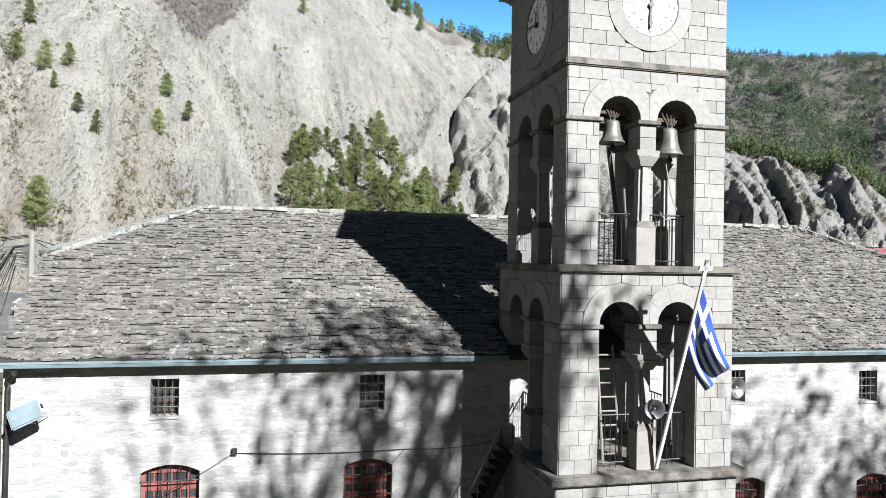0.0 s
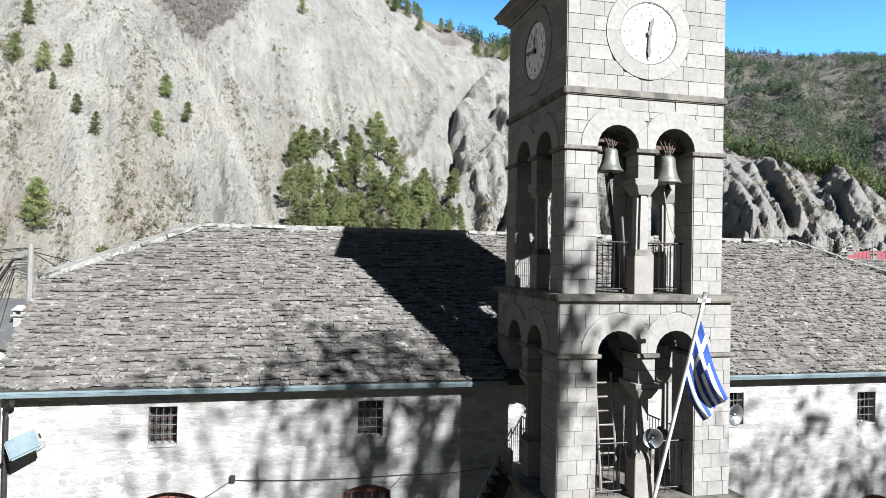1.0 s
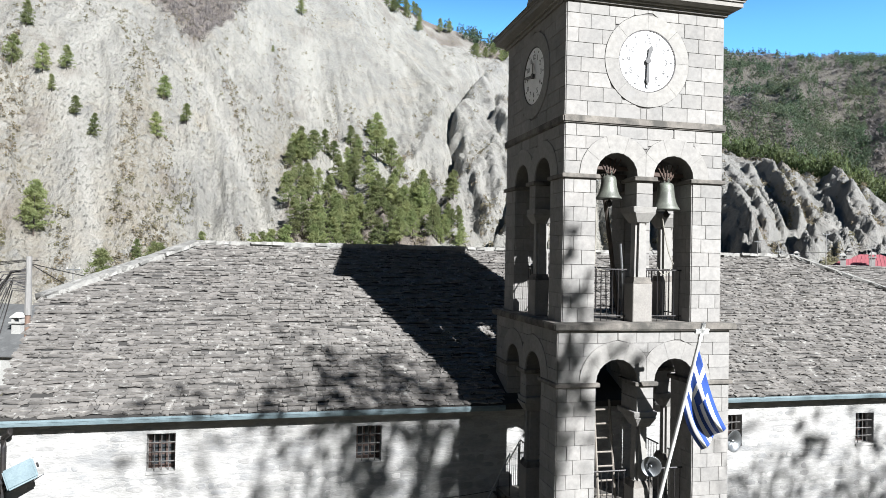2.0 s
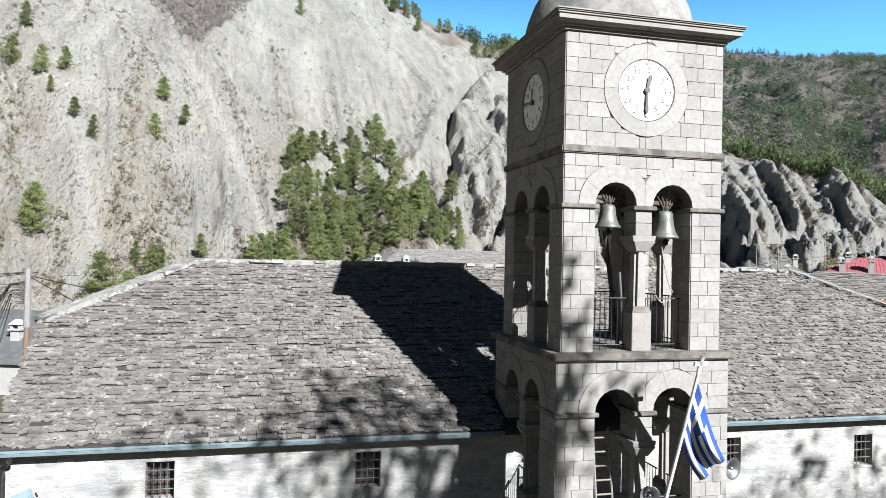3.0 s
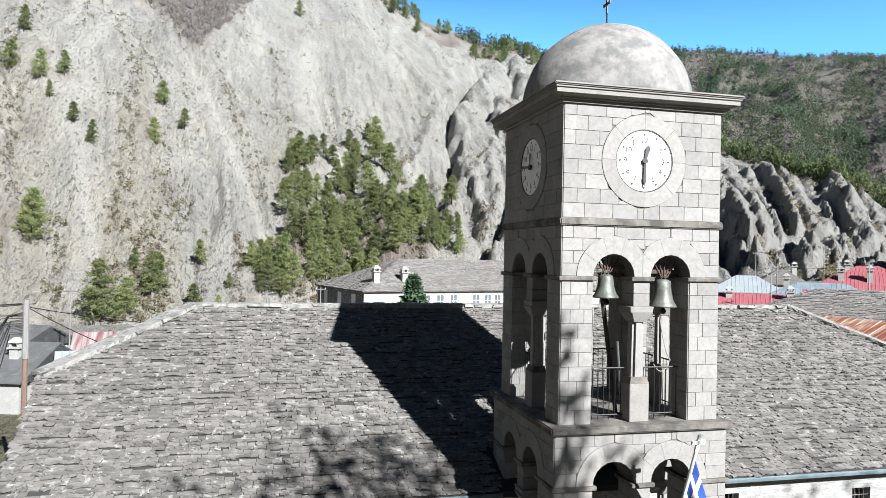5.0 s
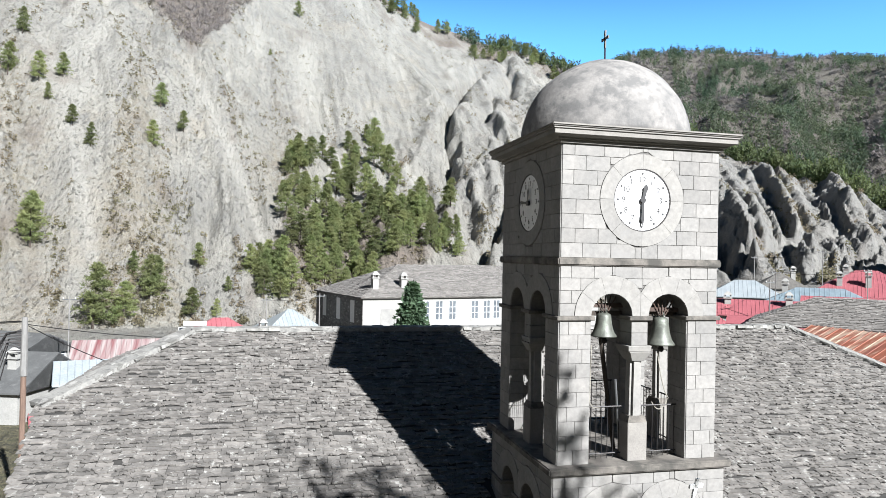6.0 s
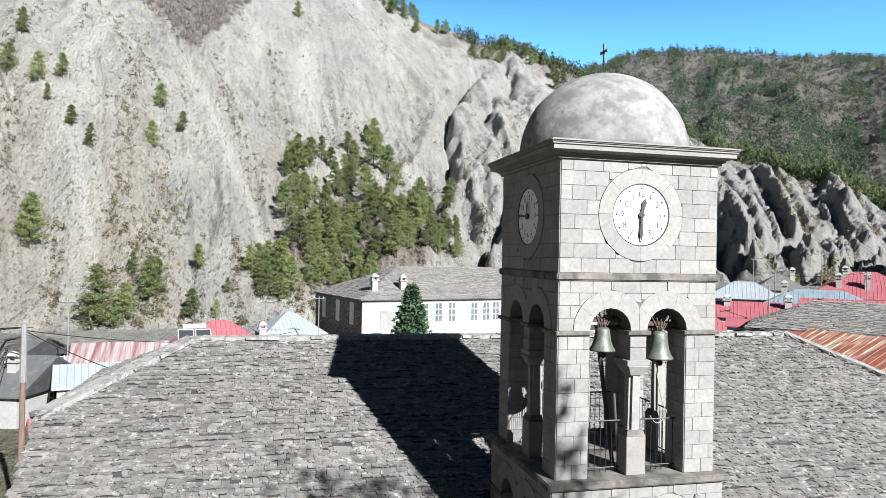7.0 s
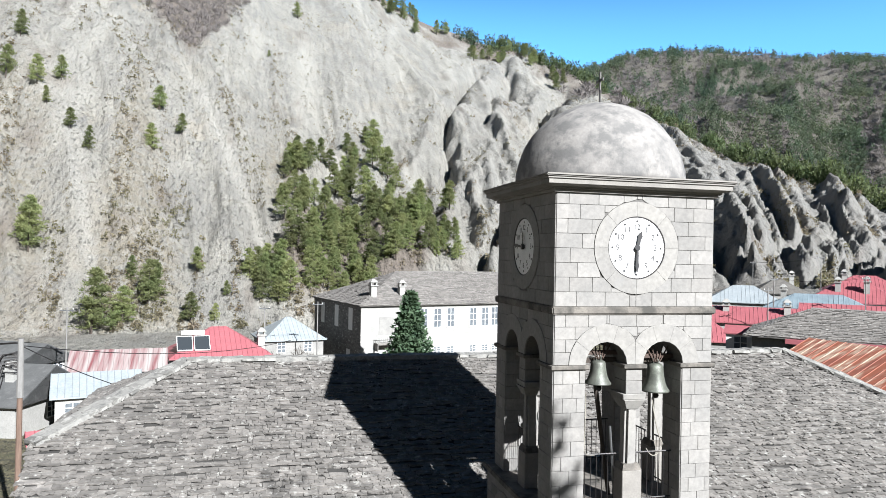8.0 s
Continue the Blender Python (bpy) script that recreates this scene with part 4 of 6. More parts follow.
def window(x0, x1, z0, z1, arched):
    """A deep-set window with a frame, panes and an iron grille."""
    w = thing("window", ((x0 + x1) / 2, WALL_Y + 0.3, z0), ("red-painted arched window behind a black iron grille" if arched else "small brown-framed window behind an iron grille"), "window", "church windows", "structure")
    y = WALL_Y + (0.22 if arched else 0.30)
    paint = REDWOOD if arched else BROWNWOOD
    f = 0.07
    rise = 0.16 if arched else 0.0
    bm_ = bmesh.new()
    if arched:
        cx, half = (x0 + x1) / 2, (x1 - x0) / 2
        n_ = 10
        for k in range(n_):
            ua, ub = -1 + 2 * k / n_, -1 + 2 * (k + 1) / n_
            za, zb = z1 - rise * ua * ua, z1 - rise * ub * ub
            prism(bm_, [(cx + half * ua, za), (cx + half * ub, zb), (cx + half * ub, z1 + 0.002), (cx + half * ua, z1 + 0.002)], 0.0, 0.6, lambda u, z, q: (u, WALL_Y + q, z))
        part("arch_filling", bm_, LIME, w)
        bm_ = bmesh.new()
    top_ = z1 - rise
    box(bm_, x0, x0 + f, y, y + 0.09, z0, top_)
    box(bm_, x1 - f, x1, y, y + 0.09, z0, top_)
    box(bm_, x0 + f, x1 - f, y, y + 0.09, z0, z0 + f)
    box(bm_, x0 + f, x1 - f, y, y + 0.09, top_ - f, top_ + rise * 0.7)
    frame_ = part("window_frame", bm_, paint, w)
    bm_ = bmesh.new()
    nx, nz = (6, 4) if arched else (3, 3)
    wide = (x1 - x0 - 2 * f) / nx
    tall = (top_ - z0 - 2 * f) / nz
    for i in range(1, nx):
        box(bm_, x0 + f + i * wide - 0.018, x0 + f + i * wide + 0.018, y + 0.02, y + 0.07, z0 + f, top_ - f)
    for i in range(1, nz):
        box(bm_, x0 + f, x1 - f, y + 0.03, y + 0.062, z0 + f + i * tall - 0.018, z0 + f + i * tall + 0.018)
    if arched:
        for lower in (0.0, 1.0, 2.0, 3.0):
            box(bm_, x0 + f, x1 - f, y + 0.01, y + 0.05, z0 + f + lower * tall, z0 + f + (lower + 0.52) * tall)
    part("glazing_bars", bm_, paint, w)
    bm_ = bmesh.new()
    box(bm_, x0 + f, x1 - f, y + 0.045, y + 0.052, z0 + f, top_ - f)
    part("pane", bm_, GLASS, w)
    gy = WALL_Y + (0.02 if arched else 0.08)
    count = 6 if arched else 4
    for i in range(1, count):
        bm_ = bmesh.new()
        gx = x0 + (x1 - x0) * i / count
        rod(bm_, (gx, gy, z0), (gx, gy, top_ + rise * 0.8), 0.011, sides=6)
        part("grille_bar", bm_, IRON if arched else GRILLE, w)
    for i in range(1, 4):
        bm_ = bmesh.new()
        gz = z0 + (z1 - z0) * (i / 4 + (0.06 if arched else 0))
        rod(bm_, (x0 - 0.02, gy - 0.02, gz), (x1 + 0.02, gy - 0.02, gz), 0.014, sides=6)
        part("grille_bar", bm_, IRON if arched else GRILLE, w)
    bm_ = bmesh.new()
    box(bm_, x0, x1, WALL_Y - 0.03, WALL_Y + 0.22, z0 - 0.05, z0 + 0.006)
    part("window_sill", bm_, LIME, w)
    # black box standing in for the unlit room behind the panes
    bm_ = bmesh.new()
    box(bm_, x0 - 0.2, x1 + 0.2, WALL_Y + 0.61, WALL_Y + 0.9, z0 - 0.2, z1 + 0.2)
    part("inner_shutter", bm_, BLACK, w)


for o in SMALL:
    window(*o, False)
for o in ARCHED:
    window(*o, True)


# ---- in and on the tower ----
def railing(u0, u1, z0, place, w, height=1.08):
    bm_ = bmesh.new()
    rod(bm_, place(u0, z0 + height, w), place(u1, z0 + height, w), 0.018, sides=6)
    rail = part("railing", bm_, IRON, TOWER, "thin black iron railing")
    bm_ = bmesh.new()
    rod(bm_, place(u0, z0 + 0.1, w), place(u1, z0 + 0.1, w), 0.014, sides=6)
    part("bottom_rail", bm_, IRON, rail)
    n_ = max(2, int((u1 - u0) / 0.125))
    for i in range(n_):
        u = u0 + (u1 - u0) * (i + 0.5) / n_
        bm_ = bmesh.new()
        rod(bm_, place(u, z0 + 0.0, w), place(u, z0 + height, w), 0.009, sides=5)
        part("baluster", bm_, IRON, rail)


for lo, hi, z0, p in ((0.0, 3.6, 7.37, PIER), (-0.14, 3.74, 3.18, PIER + 0.14)):
    mid = (lo + hi) / 2
    for place in maps(lo, hi):
        railing(lo + p, mid - 0.2, z0, place, -0.34)
        railing(mid + 0.2, hi - p, z0, place, -0.34)


def bell(x, y, lip, r, tall, label):
    """A cast bell under an iron headstock with straps and a clapper."""
    b = thing("bell", (x, y, lip), label, "bell", "tower bells")
    bm_ = bmesh.new()
    prof = [(0.86, 0.02), (1.0, 0.0), (0.99, 0.05), (0.84, 0.16), (0.72, 0.32), (0.63, 0.52), (0.585, 0.72), (0.56, 0.86), (0.50, 0.94), (0.36, 0.985), (0.14, 1.0)]
    turned(bm_, [(r * q, lip + tall * k) for q, k in prof], (x, y), 36)
    part("bell_body", bm_, BRONZE, b, smooth=True)
    bm_ = bmesh.new()
    rod(bm_, (x, y, lip + tall * 0.6), (x + 0.02, y, lip - 0.06), 0.016)
    turned(bm_, [(0.01, lip - 0.16), (0.05, lip - 0.14), (0.065, lip - 0.09), (0.045, lip - 0.04), (0.015, lip - 0.01)], (x + 0.02, y), 12)
    part("clapper", bm_, IRON, b)
    top_ = lip + tall
    bm_ = bmesh.new()
    for k in range(4):
        a = k * math.pi / 2 + 0.4
        tube(bm_, [(x + 0.05 * math.cos(a), y + 0.05 * math.sin(a), top_ - 0.02), (x + 0.08 * math.cos(a), y + 0.08 * math.sin(a), top_ + 0.06), (x + 0.02 * math.cos(a), y + 0.02 * math.sin(a), top_ + 0.12)], 0.018)
    part("crown", bm_, BRONZE, b)
    bm_ = bmesh.new()
    box(bm_, x - 0.47, x + 0.47, y - 0.045, y + 0.045, top_ + 0.11, top_ + 0.20)
    bmesh.ops.bevel(bm_, geom=bm_.edges, offset=0.01, segments=1, affect="EDGES")
    part("headstock", bm_, RUST, b, "rusty iron headstock")
    for k in range(5):
        bm_ = bmesh.new()
        d = (k - 2) * 0.06
        rod(bm_, (x + d * 0.6, y - 0.06, top_ + 0.04), (x + d * 2.1, y - 0.06, top_ + 0.36), 0.014, sides=6)
        part("strap", bm_, RUST, b)
    return b


bell(1.16, 0.36, 9.93, 0.275, 0.50, "small greenish bronze bell hanging in an arch")
bell(2.50, 0.36, 9.74, 0.30, 0.60, "large greenish bronze bell hanging in an arch")


def rope(pts, label, material=ROPE, r=0.012):
    bm_ = bmesh.new()
    tube(bm_, pts, r, 5)
    ob = new("rope", finish(bm_, "rope", material))
    return tagged(ob, label, "rope")


def sag(a, b, drop, n_=10):
    a, b = Vector(a), Vector(b)
    return [a.lerp(b, i / n_) - Vector((0, 0, drop * 4 * (i / n_) * (1 - i / n_))) for i in range(n_ + 1)]


rope([(0.86, 0.30, 9.75), (0.85, 0.30, 9.0), (0.85, 0.32, 8.55), (0.92, 0.33, 8.45), (1.1, 0.34, 8.43)], "pale bell rope hanging beside the pier")
rope(sag((2.42, 0.34, 9.60), (2.70, 0.34, 8.60), 0.18) + sag((2.70, 0.34, 8.60), (2.30, 0.34, 8.52), 0.2), "pale bell rope looped over the railing")
bm = bmesh.new()
rod(bm, (1.28, 0.75, 9.95), (1.75, 0.95, 7.37), 0.05, 0.045)
tagged(new("wooden_prop", finish(bm, "wooden_prop", WOOD)), "dark wooden pole leaning on the belfry floor", "pole")
bm = bmesh.new()
rod(bm, (1.50, 0.45, 9.0), (1.62, 0.42, 7.42), 0.028, 0.028)
tagged(new("metal_pole", finish(bm, "metal_pole", GALV)), "thin pale metal pole standing in the belfry", "pole")
bm = bmesh.new()
box(bm, 0.12, 3.48, 0.42, 0.52, 10.36, 10.46)
part("bell_beam", bm, WOOD, TOWER, "dark timber beam across the arches")

ladder = thing("ladder", (1.2, 1.0, 3.18), "grey wooden ladder leaning inside the tower", "ladder")
la, lb = Vector((1.30, 0.42, 3.18)), Vector((1.22, 0.66, 5.65))
for s in (-0.2, 0.2):
    bm = bmesh.new()
    rod(bm, la + Vector((s, 0, 0)), lb + Vector((s * 0.9, 0, 0)), 0.03, 0.026, 6)
    part("stile", bm, LADDER, ladder)
for k in range(8):
    c = la.lerp(lb, (k + 0.7) / 8.4)
    bm = bmesh.new()
    rod(bm, c - Vector((0.2, 0, 0)), c + Vector((0.2, 0, 0)), 0.02, 0.02, 6)
    part("rung", bm, LADDER, ladder)


def loudspeaker(place, aim, label, size=0.3):
    """A horn loudspeaker: flared horn, driver and bracket."""
    s = thing("loudspeaker", place, label, "loudspeaker")
    q = Vector(aim).normalized().to_track_quat("Z", "Y").to_matrix().to_4x4()
    m = Matrix.Translation(place) @ q
    bm_ = bmesh.new()
    n_ = 28
    prof = [(0.16, -1.2), (0.2, -0.9), (0.28, -0.6), (0.5, -0.3), (0.9, -0.04), (1.0, 0.0), (0.95, 0.0), (0.48, -0.27), (0.25, -0.58), (0.1, -0.85)]
    rings = [[bm_.verts.new(m @ Vector((size * r * math.cos(i * math.tau / n_), size * r * math.sin(i * math.tau / n_), size * z))) for i in range(n_)] for r, z in prof]
    for a, b in zip(rings[:-1], rings[1:]):
        for i in range(n_):
            bm_.faces.new((a[i], a[(i + 1) % n_], b[(i + 1) % n_], b[i]))
    bm_.faces.new(rings[-1])
    part("horn", bm_, GALV, s, smooth=True)
    bm_ = bmesh.new()
    turned(bm_, [(0.2 * size, -1.75 * size), (0.36 * size, -1.65 * size), (0.36 * size, -1.3 * size), (0.2 * size, -1.15 * size)], (0, 0), 18, m)
    part("driver", bm_, IRON, s)
    bm_ = bmesh.new()
    turned(bm_, [(0.10 * size, -0.75 * size), (0.14 * size, -0.4 * size), (0.14 * size, -0.12 * size), (0.05 * size, -0.05 * size)], (0, 0), 14, m)
    part("reflector", bm_, GALV, s)
    bm_ = bmesh.new()
    rod(bm_, m @ Vector((0, 0, -0.9 * size)), Vector(place) + (Vector((0.02, 0.12, -0.75)) if place[0] < 3 else Vector((-0.52, 0.2, -0.1))), 0.018)
    part("bracket", bm_, IRON, s)
    return s


loudspeaker((1.90, -0.25, 4.45), (-0.30, -0.95, 0.05), "grey horn loudspeaker on the tower railing", 0.21)
loudspeaker((4.24, 0.3, 4.72), (0.25, -0.95, 0.0), "white horn loudspeaker on the tower side", 0.24)

# flag on its leaning pole
flag_pole = thing("flag_pole", (1.98, -0.25, 3.1), "leaning white flag pole with a cross and striped flag", "flag pole")
pa, pb = Vector((1.98, -0.20, 3.25)), Vector((2.13, -1.50, 7.18))
bm = bmesh.new()
rod(bm, pa, pb, 0.042, 0.034, 12)
part("pole", bm, WHITE, flag_pole)
bm = bmesh.new()
m = Matrix.Translation(pb) @ (pb - pa).to_track_quat("Z", "Y").to_matrix().to_4x4()
box(bm, -0.04, 0.04, -0.02, 0.02, 0.0, 0.34, m)
box(bm, -0.15, 0.15, -0.02, 0.02, 0.14, 0.22, m)
part("finial_cross", bm, WHITE, flag_pole, "white metal cross")


def build_flag():
    nh, nf = 18, 44
    me = bpy.data.meshes.new("flag")
    vs, fs, mats = [], [], []
    for i in range(nh + 1):
        h = i / nh
        hoist = pa.lerp(pb, 0.965 - 0.31 * h)
        for j in range(nf + 1):
            f = j / nf
            wave = math.sin(f * 5.0 + h * 7.0) * 0.10 * f + math.sin(h * 11.0 + 1.0 + f * 2) * 0.07 * min(1.0, f * 2.5)
            x = hoist.x + 0.78 * f ** 0.9 * (1.0 - 0.25 * h) - 0.10 * math.sin(f * math.pi) * h + wave * 0.6
            y = hoist.y + 0.22 * f + wave
            z = hoist.z - 1.62 * f * (0.98 - 0.42 * h) - 0.22 * math.sin(f * math.pi) * (1 - h)
            vs.append((x, y, z))
    for i in range(nh):
        for j in range(nf):
            a = i * (nf + 1) + j
            fs.append((a, a + 1, a + nf + 2, a + nf + 1))
            stripe = i * 9 // nh
            white = stripe % 2 == 1
            if stripe < 5 and j < nf * 0.37:
                white = stripe == 2 or abs(j - nf * 0.185) < nf * 0.037
            mats.append(1 if white else 0)
    me.from_pydata(vs, [], fs)
    me.materials.append(BLUE)
    me.materials.append(FLAGWHITE)
    me.polygons.foreach_set("material_index", mats)
    me.shade_smooth()
    ob = new("flag", me)
    ob.parent = flag_pole
    ob.matrix_parent_inverse = where(flag_pole).inverted()
    ob["label"] = "blue and white striped cloth flag in folds"
    solid = ob.modifiers.new("cloth", "SOLIDIFY")
    solid.thickness = 0.004


build_flag()

# iron stair between the church wall and the tower
stair = thing("iron_stair", (-2.0, 2.2, -1.2), "narrow iron stair with thin handrails rising to the tower", "stair")
sa, sb = Vector((-2.5, 2.55, -1.2)), Vector((-0.30, 2.55, 3.15))
for y in (2.15, 2.95):
    bm = bmesh.new()
    m = Matrix.Translation(Vector((sa.x, y, sa.z))) @ (sb - sa).to_track_quat("X", "Z").to_matrix().to_4x4()
    box(bm, 0, (sb - sa).length, -0.02, 0.02, -0.1, 0.1, m)
    part("stringer", bm, IRON, stair)
    bm = bmesh.new()
    rod(bm, (sa.x, y, sa.z + 1.0), (sb.x, y, sb.z + 1.0), 0.02)
    rail = part("handrail", bm, GALV, stair, "thin pale handrail")
    for k in range(9):
        c = sa.lerp(sb, k / 8)
        bm = bmesh.new()
        rod(bm, (c.x, y, c.z), (c.x, y, c.z + 1.0), 0.011, sides=5)
        part("baluster", bm, IRON, rail)
for k in range(22):
    c = sa.lerp(sb, (k + 0.5) / 22)
    bm = bmesh.new()
    box(bm, c.x - 0.12, c.x + 0.12, 2.17, 2.93, c.z - 0.015, c.z + 0.015)
    part("tread", bm, IRON, stair)

# ---- on the church wall ----
for x0, x1 in ((-11.15, -0.32), (3.92, 20.6)):
    bm = bmesh.new()
    outline = [(0.0, 0.0), (-0.13, 0.0), (-0.15, 0.06), (-0.15, 0.125), (-0.135, 0.125), (-0.135, 0.065), (-0.12, 0.015), (0.0, 0.015)]
    prism(bm, [(2.60 + u, 5.07 + z) for u, z in outline], 0.0, x1 - x0, lambda u, z, w: (x0 + w, u, z))
    for z in (5.16,):
        box(bm, x0, x1, 2.435, 2.45, z - 0.01, z + 0.01)
    part("gutter", bm, GUTTER, church, "pale blue-grey painted metal gutter")
    bm = bmesh.new()
    box(bm, x0 + 0.05, x1 - 0.05, 2.63, WALL_Y, 5.10, 5.16)
    part("eaves_board", bm, WOOD, church, "dark timber eaves boards")
bm = bmesh.new()
tube(bm, [(-10.75, 2.55, 5.05), (-10.75, 2.56, 4.95), (-10.93, 2.74, 4.80), (-10.93, 2.77, 4.6), (-10.93, 2.77, -1.2)], 0.055, 10)
part("downpipe", bm, IRON, church, "dark metal downpipe")

lamp = thing("floodlight", (-11.0, 3.1, 3.7), "grey metal floodlight on an arm by the downpipe", "floodlight")
bm = bmesh.new()
rod(bm, (-10.93, 2.77, 3.75), (-10.52, 2.44, 4.08), 0.03)
part("arm", bm, IRON, lamp)
m = Matrix.Translation((-10.47, 2.32, 4.17)) @ pose(0, 0, 0, 50, -24, 14) @ Matrix.Scale(0.84, 4)
bm = bmesh.new()
box(bm, -0.34, 0.34, -0.27, 0.27, -0.045, 0.045, m)
bmesh.ops.bevel(bm, geom=bm.edges, offset=0.03, segments=2, affect="EDGES")
part("housing", bm, GUTTER, lamp, "grey-green metal housing")
bm = bmesh.new()
box(bm, -0.28, 0.28, -0.20, 0.20, -0.052, -0.044, m)
part("lens", bm, GLASS, lamp)
bm = bmesh.new()
for x in (-0.42, 0.38):
    box(bm, x, x + 0.04, -0.05, 0.05, 0.03, 0.09, m)
part("hinge", bm, IRON, lamp)


def cable(name, pts, label, r=0.008, material=IRON):
    bm_ = bmesh.new()
    tube(bm_, pts, r, 5)
    return tagged(new(name, finish(bm_, name, material)), label, "cable")


cable("wall_cable", sag((-6.47, WALL_Y - 0.04, 3.10), (-2.7, WALL_Y - 0.04, 3.02), 0.05) + sag((-2.7, WALL_Y - 0.04, 3.02), (-0.5, WALL_Y - 0.04, 3.1), 0.06), "thin black cable strung along the limewashed wall")
cable("wall_cable", sag((-6.47, WALL_Y - 0.04, 3.12), (-8.7, WALL_Y - 0.04, 2.05), 0.12), "thin black cable drooping across the wall")
cable("wall_cable", [(-2.7, WALL_Y - 0.04, 3.02), (-2.85, WALL_Y - 0.04, 2.85), (-2.98, WALL_Y - 0.03, 2.72)], "thin black cable running down to a window")
cable("wall_cable", [(-10.2, 2.95, 5.05), (-10.22, 2.92, 4.3), (-10.2, 2.85, 4.0), (-10.4, 2.75, 3.9), (-10.55, 2.4, 4.0)], "thin pale cable looping to the floodlight", 0.009, GALV)
bm = bmesh.new()
box(bm, -6.53, -6.42, WALL_Y - 0.08, WALL_Y, 3.06, 3.20)
tagged(new("cable_clamp", finish(bm, "cable_clamp", IRON)), "small iron cable bracket on the wall", "bracket")


def rubble(x0, x1, z0, z1, piece_x):
    """Uneven stones showing through the limewash; those between piece_x are parts, the rest one field."""
    many_v, many_f, count = [], [], 0
    z = z0
    while z < z1 - 0.08:
        h = RS.uniform(0.11, 0.21)
        x = x0 + RS.uniform(0, 0.2)
        while x < x1:
            w = RS.uniform(0.16, 0.52)
            cx, cz = x + w / 2, z + h / 2
            blocked = any(o[0] - 0.04 < cx + w / 2 and cx - w / 2 < o[1] + 0.04 and o[2] - 0.07 < cz + h / 2 and cz - h / 2 < o[3] + 0.02 for o in SMALL + ARCHED)
            if not blocked and RS.random() < 0.72:
                out = RS.uniform(0.002, 0.006)
                n_ = 7
                pts = []
                for i in range(n_):
                    a = (i + RS.uniform(-0.25, 0.25)) * math.tau / n_
                    c, s = math.cos(a), math.sin(a)
                    k = 1.0 / max(abs(c), abs(s)) ** 0.75
                    pts.append((cx + c * k * w * 0.46, cz + s * k * h * 0.44))
                v = [(px_, WALL_Y - out, pz_) for px_, pz_ in [(cx + (a_ - cx) * 0.78, cz + (b_ - cz) * 0.78) for a_, b_ in pts]] + [(px_, WALL_Y + 0.004, pz_) for px_, pz_ in pts]
                f = [tuple(range(n_))] + [(i, i + n_, (i + 1) % n_ + n_, (i + 1) % n_) for i in range(n_)]
                if piece_x[0] < cx < piece_x[1] and cz > 2.0 and count < 290:
                    me = bpy.data.meshes.new("wall_stone")
                    me.from_pydata(v, [], f)
                    me.materials.append(RUBBLE_PIECE)
                    ob = new("wall_stone", me)
                    ob.parent = front_wall
                    ob.matrix_parent_inverse = where(front_wall).inverted()
                    count += 1
                else:
                    b = len(many_v)
                    many_v += v
                    many_f += [tuple(b + i for i in q) for q in f]
            x += w
        z += h
    me = bpy.data.meshes.new("stone_field")
    me.from_pydata(many_v, [], many_f)
    me.materials.append(RUBBLE)
    ob = new("stone_field", me)
    ob.parent = front_wall
    ob.matrix_parent_inverse = where(front_wall).inverted()
    tagged(ob, kind="stuff")


# ---- trees ----
def blades(rng, centre, reach, count, length, width, rise=0.2):
    """Loose leaf blades round a point, as (verts, faces)."""
    v, f = [], []
    for _ in range(count):
        d = Vector((rng.gauss(0, 1), rng.gauss(0, 1), rng.gauss(0, 0.7) + rise)).normalized()
        s = d.cross(Vector((rng.gauss(0, 1), rng.gauss(0, 1), rng.gauss(0, 1)))).normalized()
        o = Vector(centre) + d * reach * rng.uniform(0.0, 0.5)
        l_, w = length * rng.uniform(0.6, 1.3), width * rng.uniform(0.6, 1.3)
        b = len(v)
        v += [(o - s * w)[:], (o + d * l_ * 0.6 + s * w)[:], (o + d * l_)[:], (o + d * l_ * 0.5 - s * w * 0.9)[:]]
        f += [(b, b + 1, b + 2, b + 3)]
    return v, f


def mesh_from(name, v, f, material):
    me = bpy.data.meshes.new(name)
    me.from_pydata(v, [], f)
    me.materials.append(material)
    return me


def pine(seed, height=10.0):
    """A mountain pine: tapered trunk, limbs, and an uneven crown of needle tufts with gaps."""
    rng = random.Random(seed)
    bm_ = bmesh.new()
    bend = Vector((rng.uniform(-0.4, 0.4), rng.uniform(-0.4, 0.4), 0))
    spine = [bend * (k / 5) ** 2 + Vector((0, 0, height * k / 5)) for k in range(6)]
    for k in range(5):
        rod(bm_, spine[k], spine[k + 1], 0.18 * (1 - k / 5) + 0.02, 0.18 * (1 - (k + 1) / 5) + 0.02, 6)
    v, f = [], []
    start = rng.uniform(0.08, 0.22)
    slim = rng.uniform(0.28, 0.42)
    for k in range(58):
        t = start + (1 - start) * (k + rng.random()) / 58
        a = rng.uniform(0, math.tau)
        spread = height * slim * (1 - t) ** 0.6 * rng.uniform(0.45, 1.15) + 0.15
        root = bend * t * t + Vector((0, 0, height * t))
        tip = root + Vector((math.cos(a) * spread, math.sin(a) * spread, spread * rng.uniform(-0.15, 0.3)))
        if k % 3 == 0:
            rod(bm_, root, tip, 0.035, 0.012, 4)
        for s in (0.5, 1.0):
            if rng.random() < 0.9:
                vv, ff = blades(rng, root.lerp(tip, s), 0.85, 40, 0.62, 0.075, 0.8)
                b = len(v)
                v += vv
                f += [tuple(b + i for i in q) for q in ff]
    holder = new("pine_tree")
    part("trunk", bm_, BARK, holder)
    crown = new("crown", mesh_from("crown", v, f, PINE))
    crown.parent = holder
    return tagged(holder, "green pine tree growing on the grey slope", "tree", "pines on the mountain")


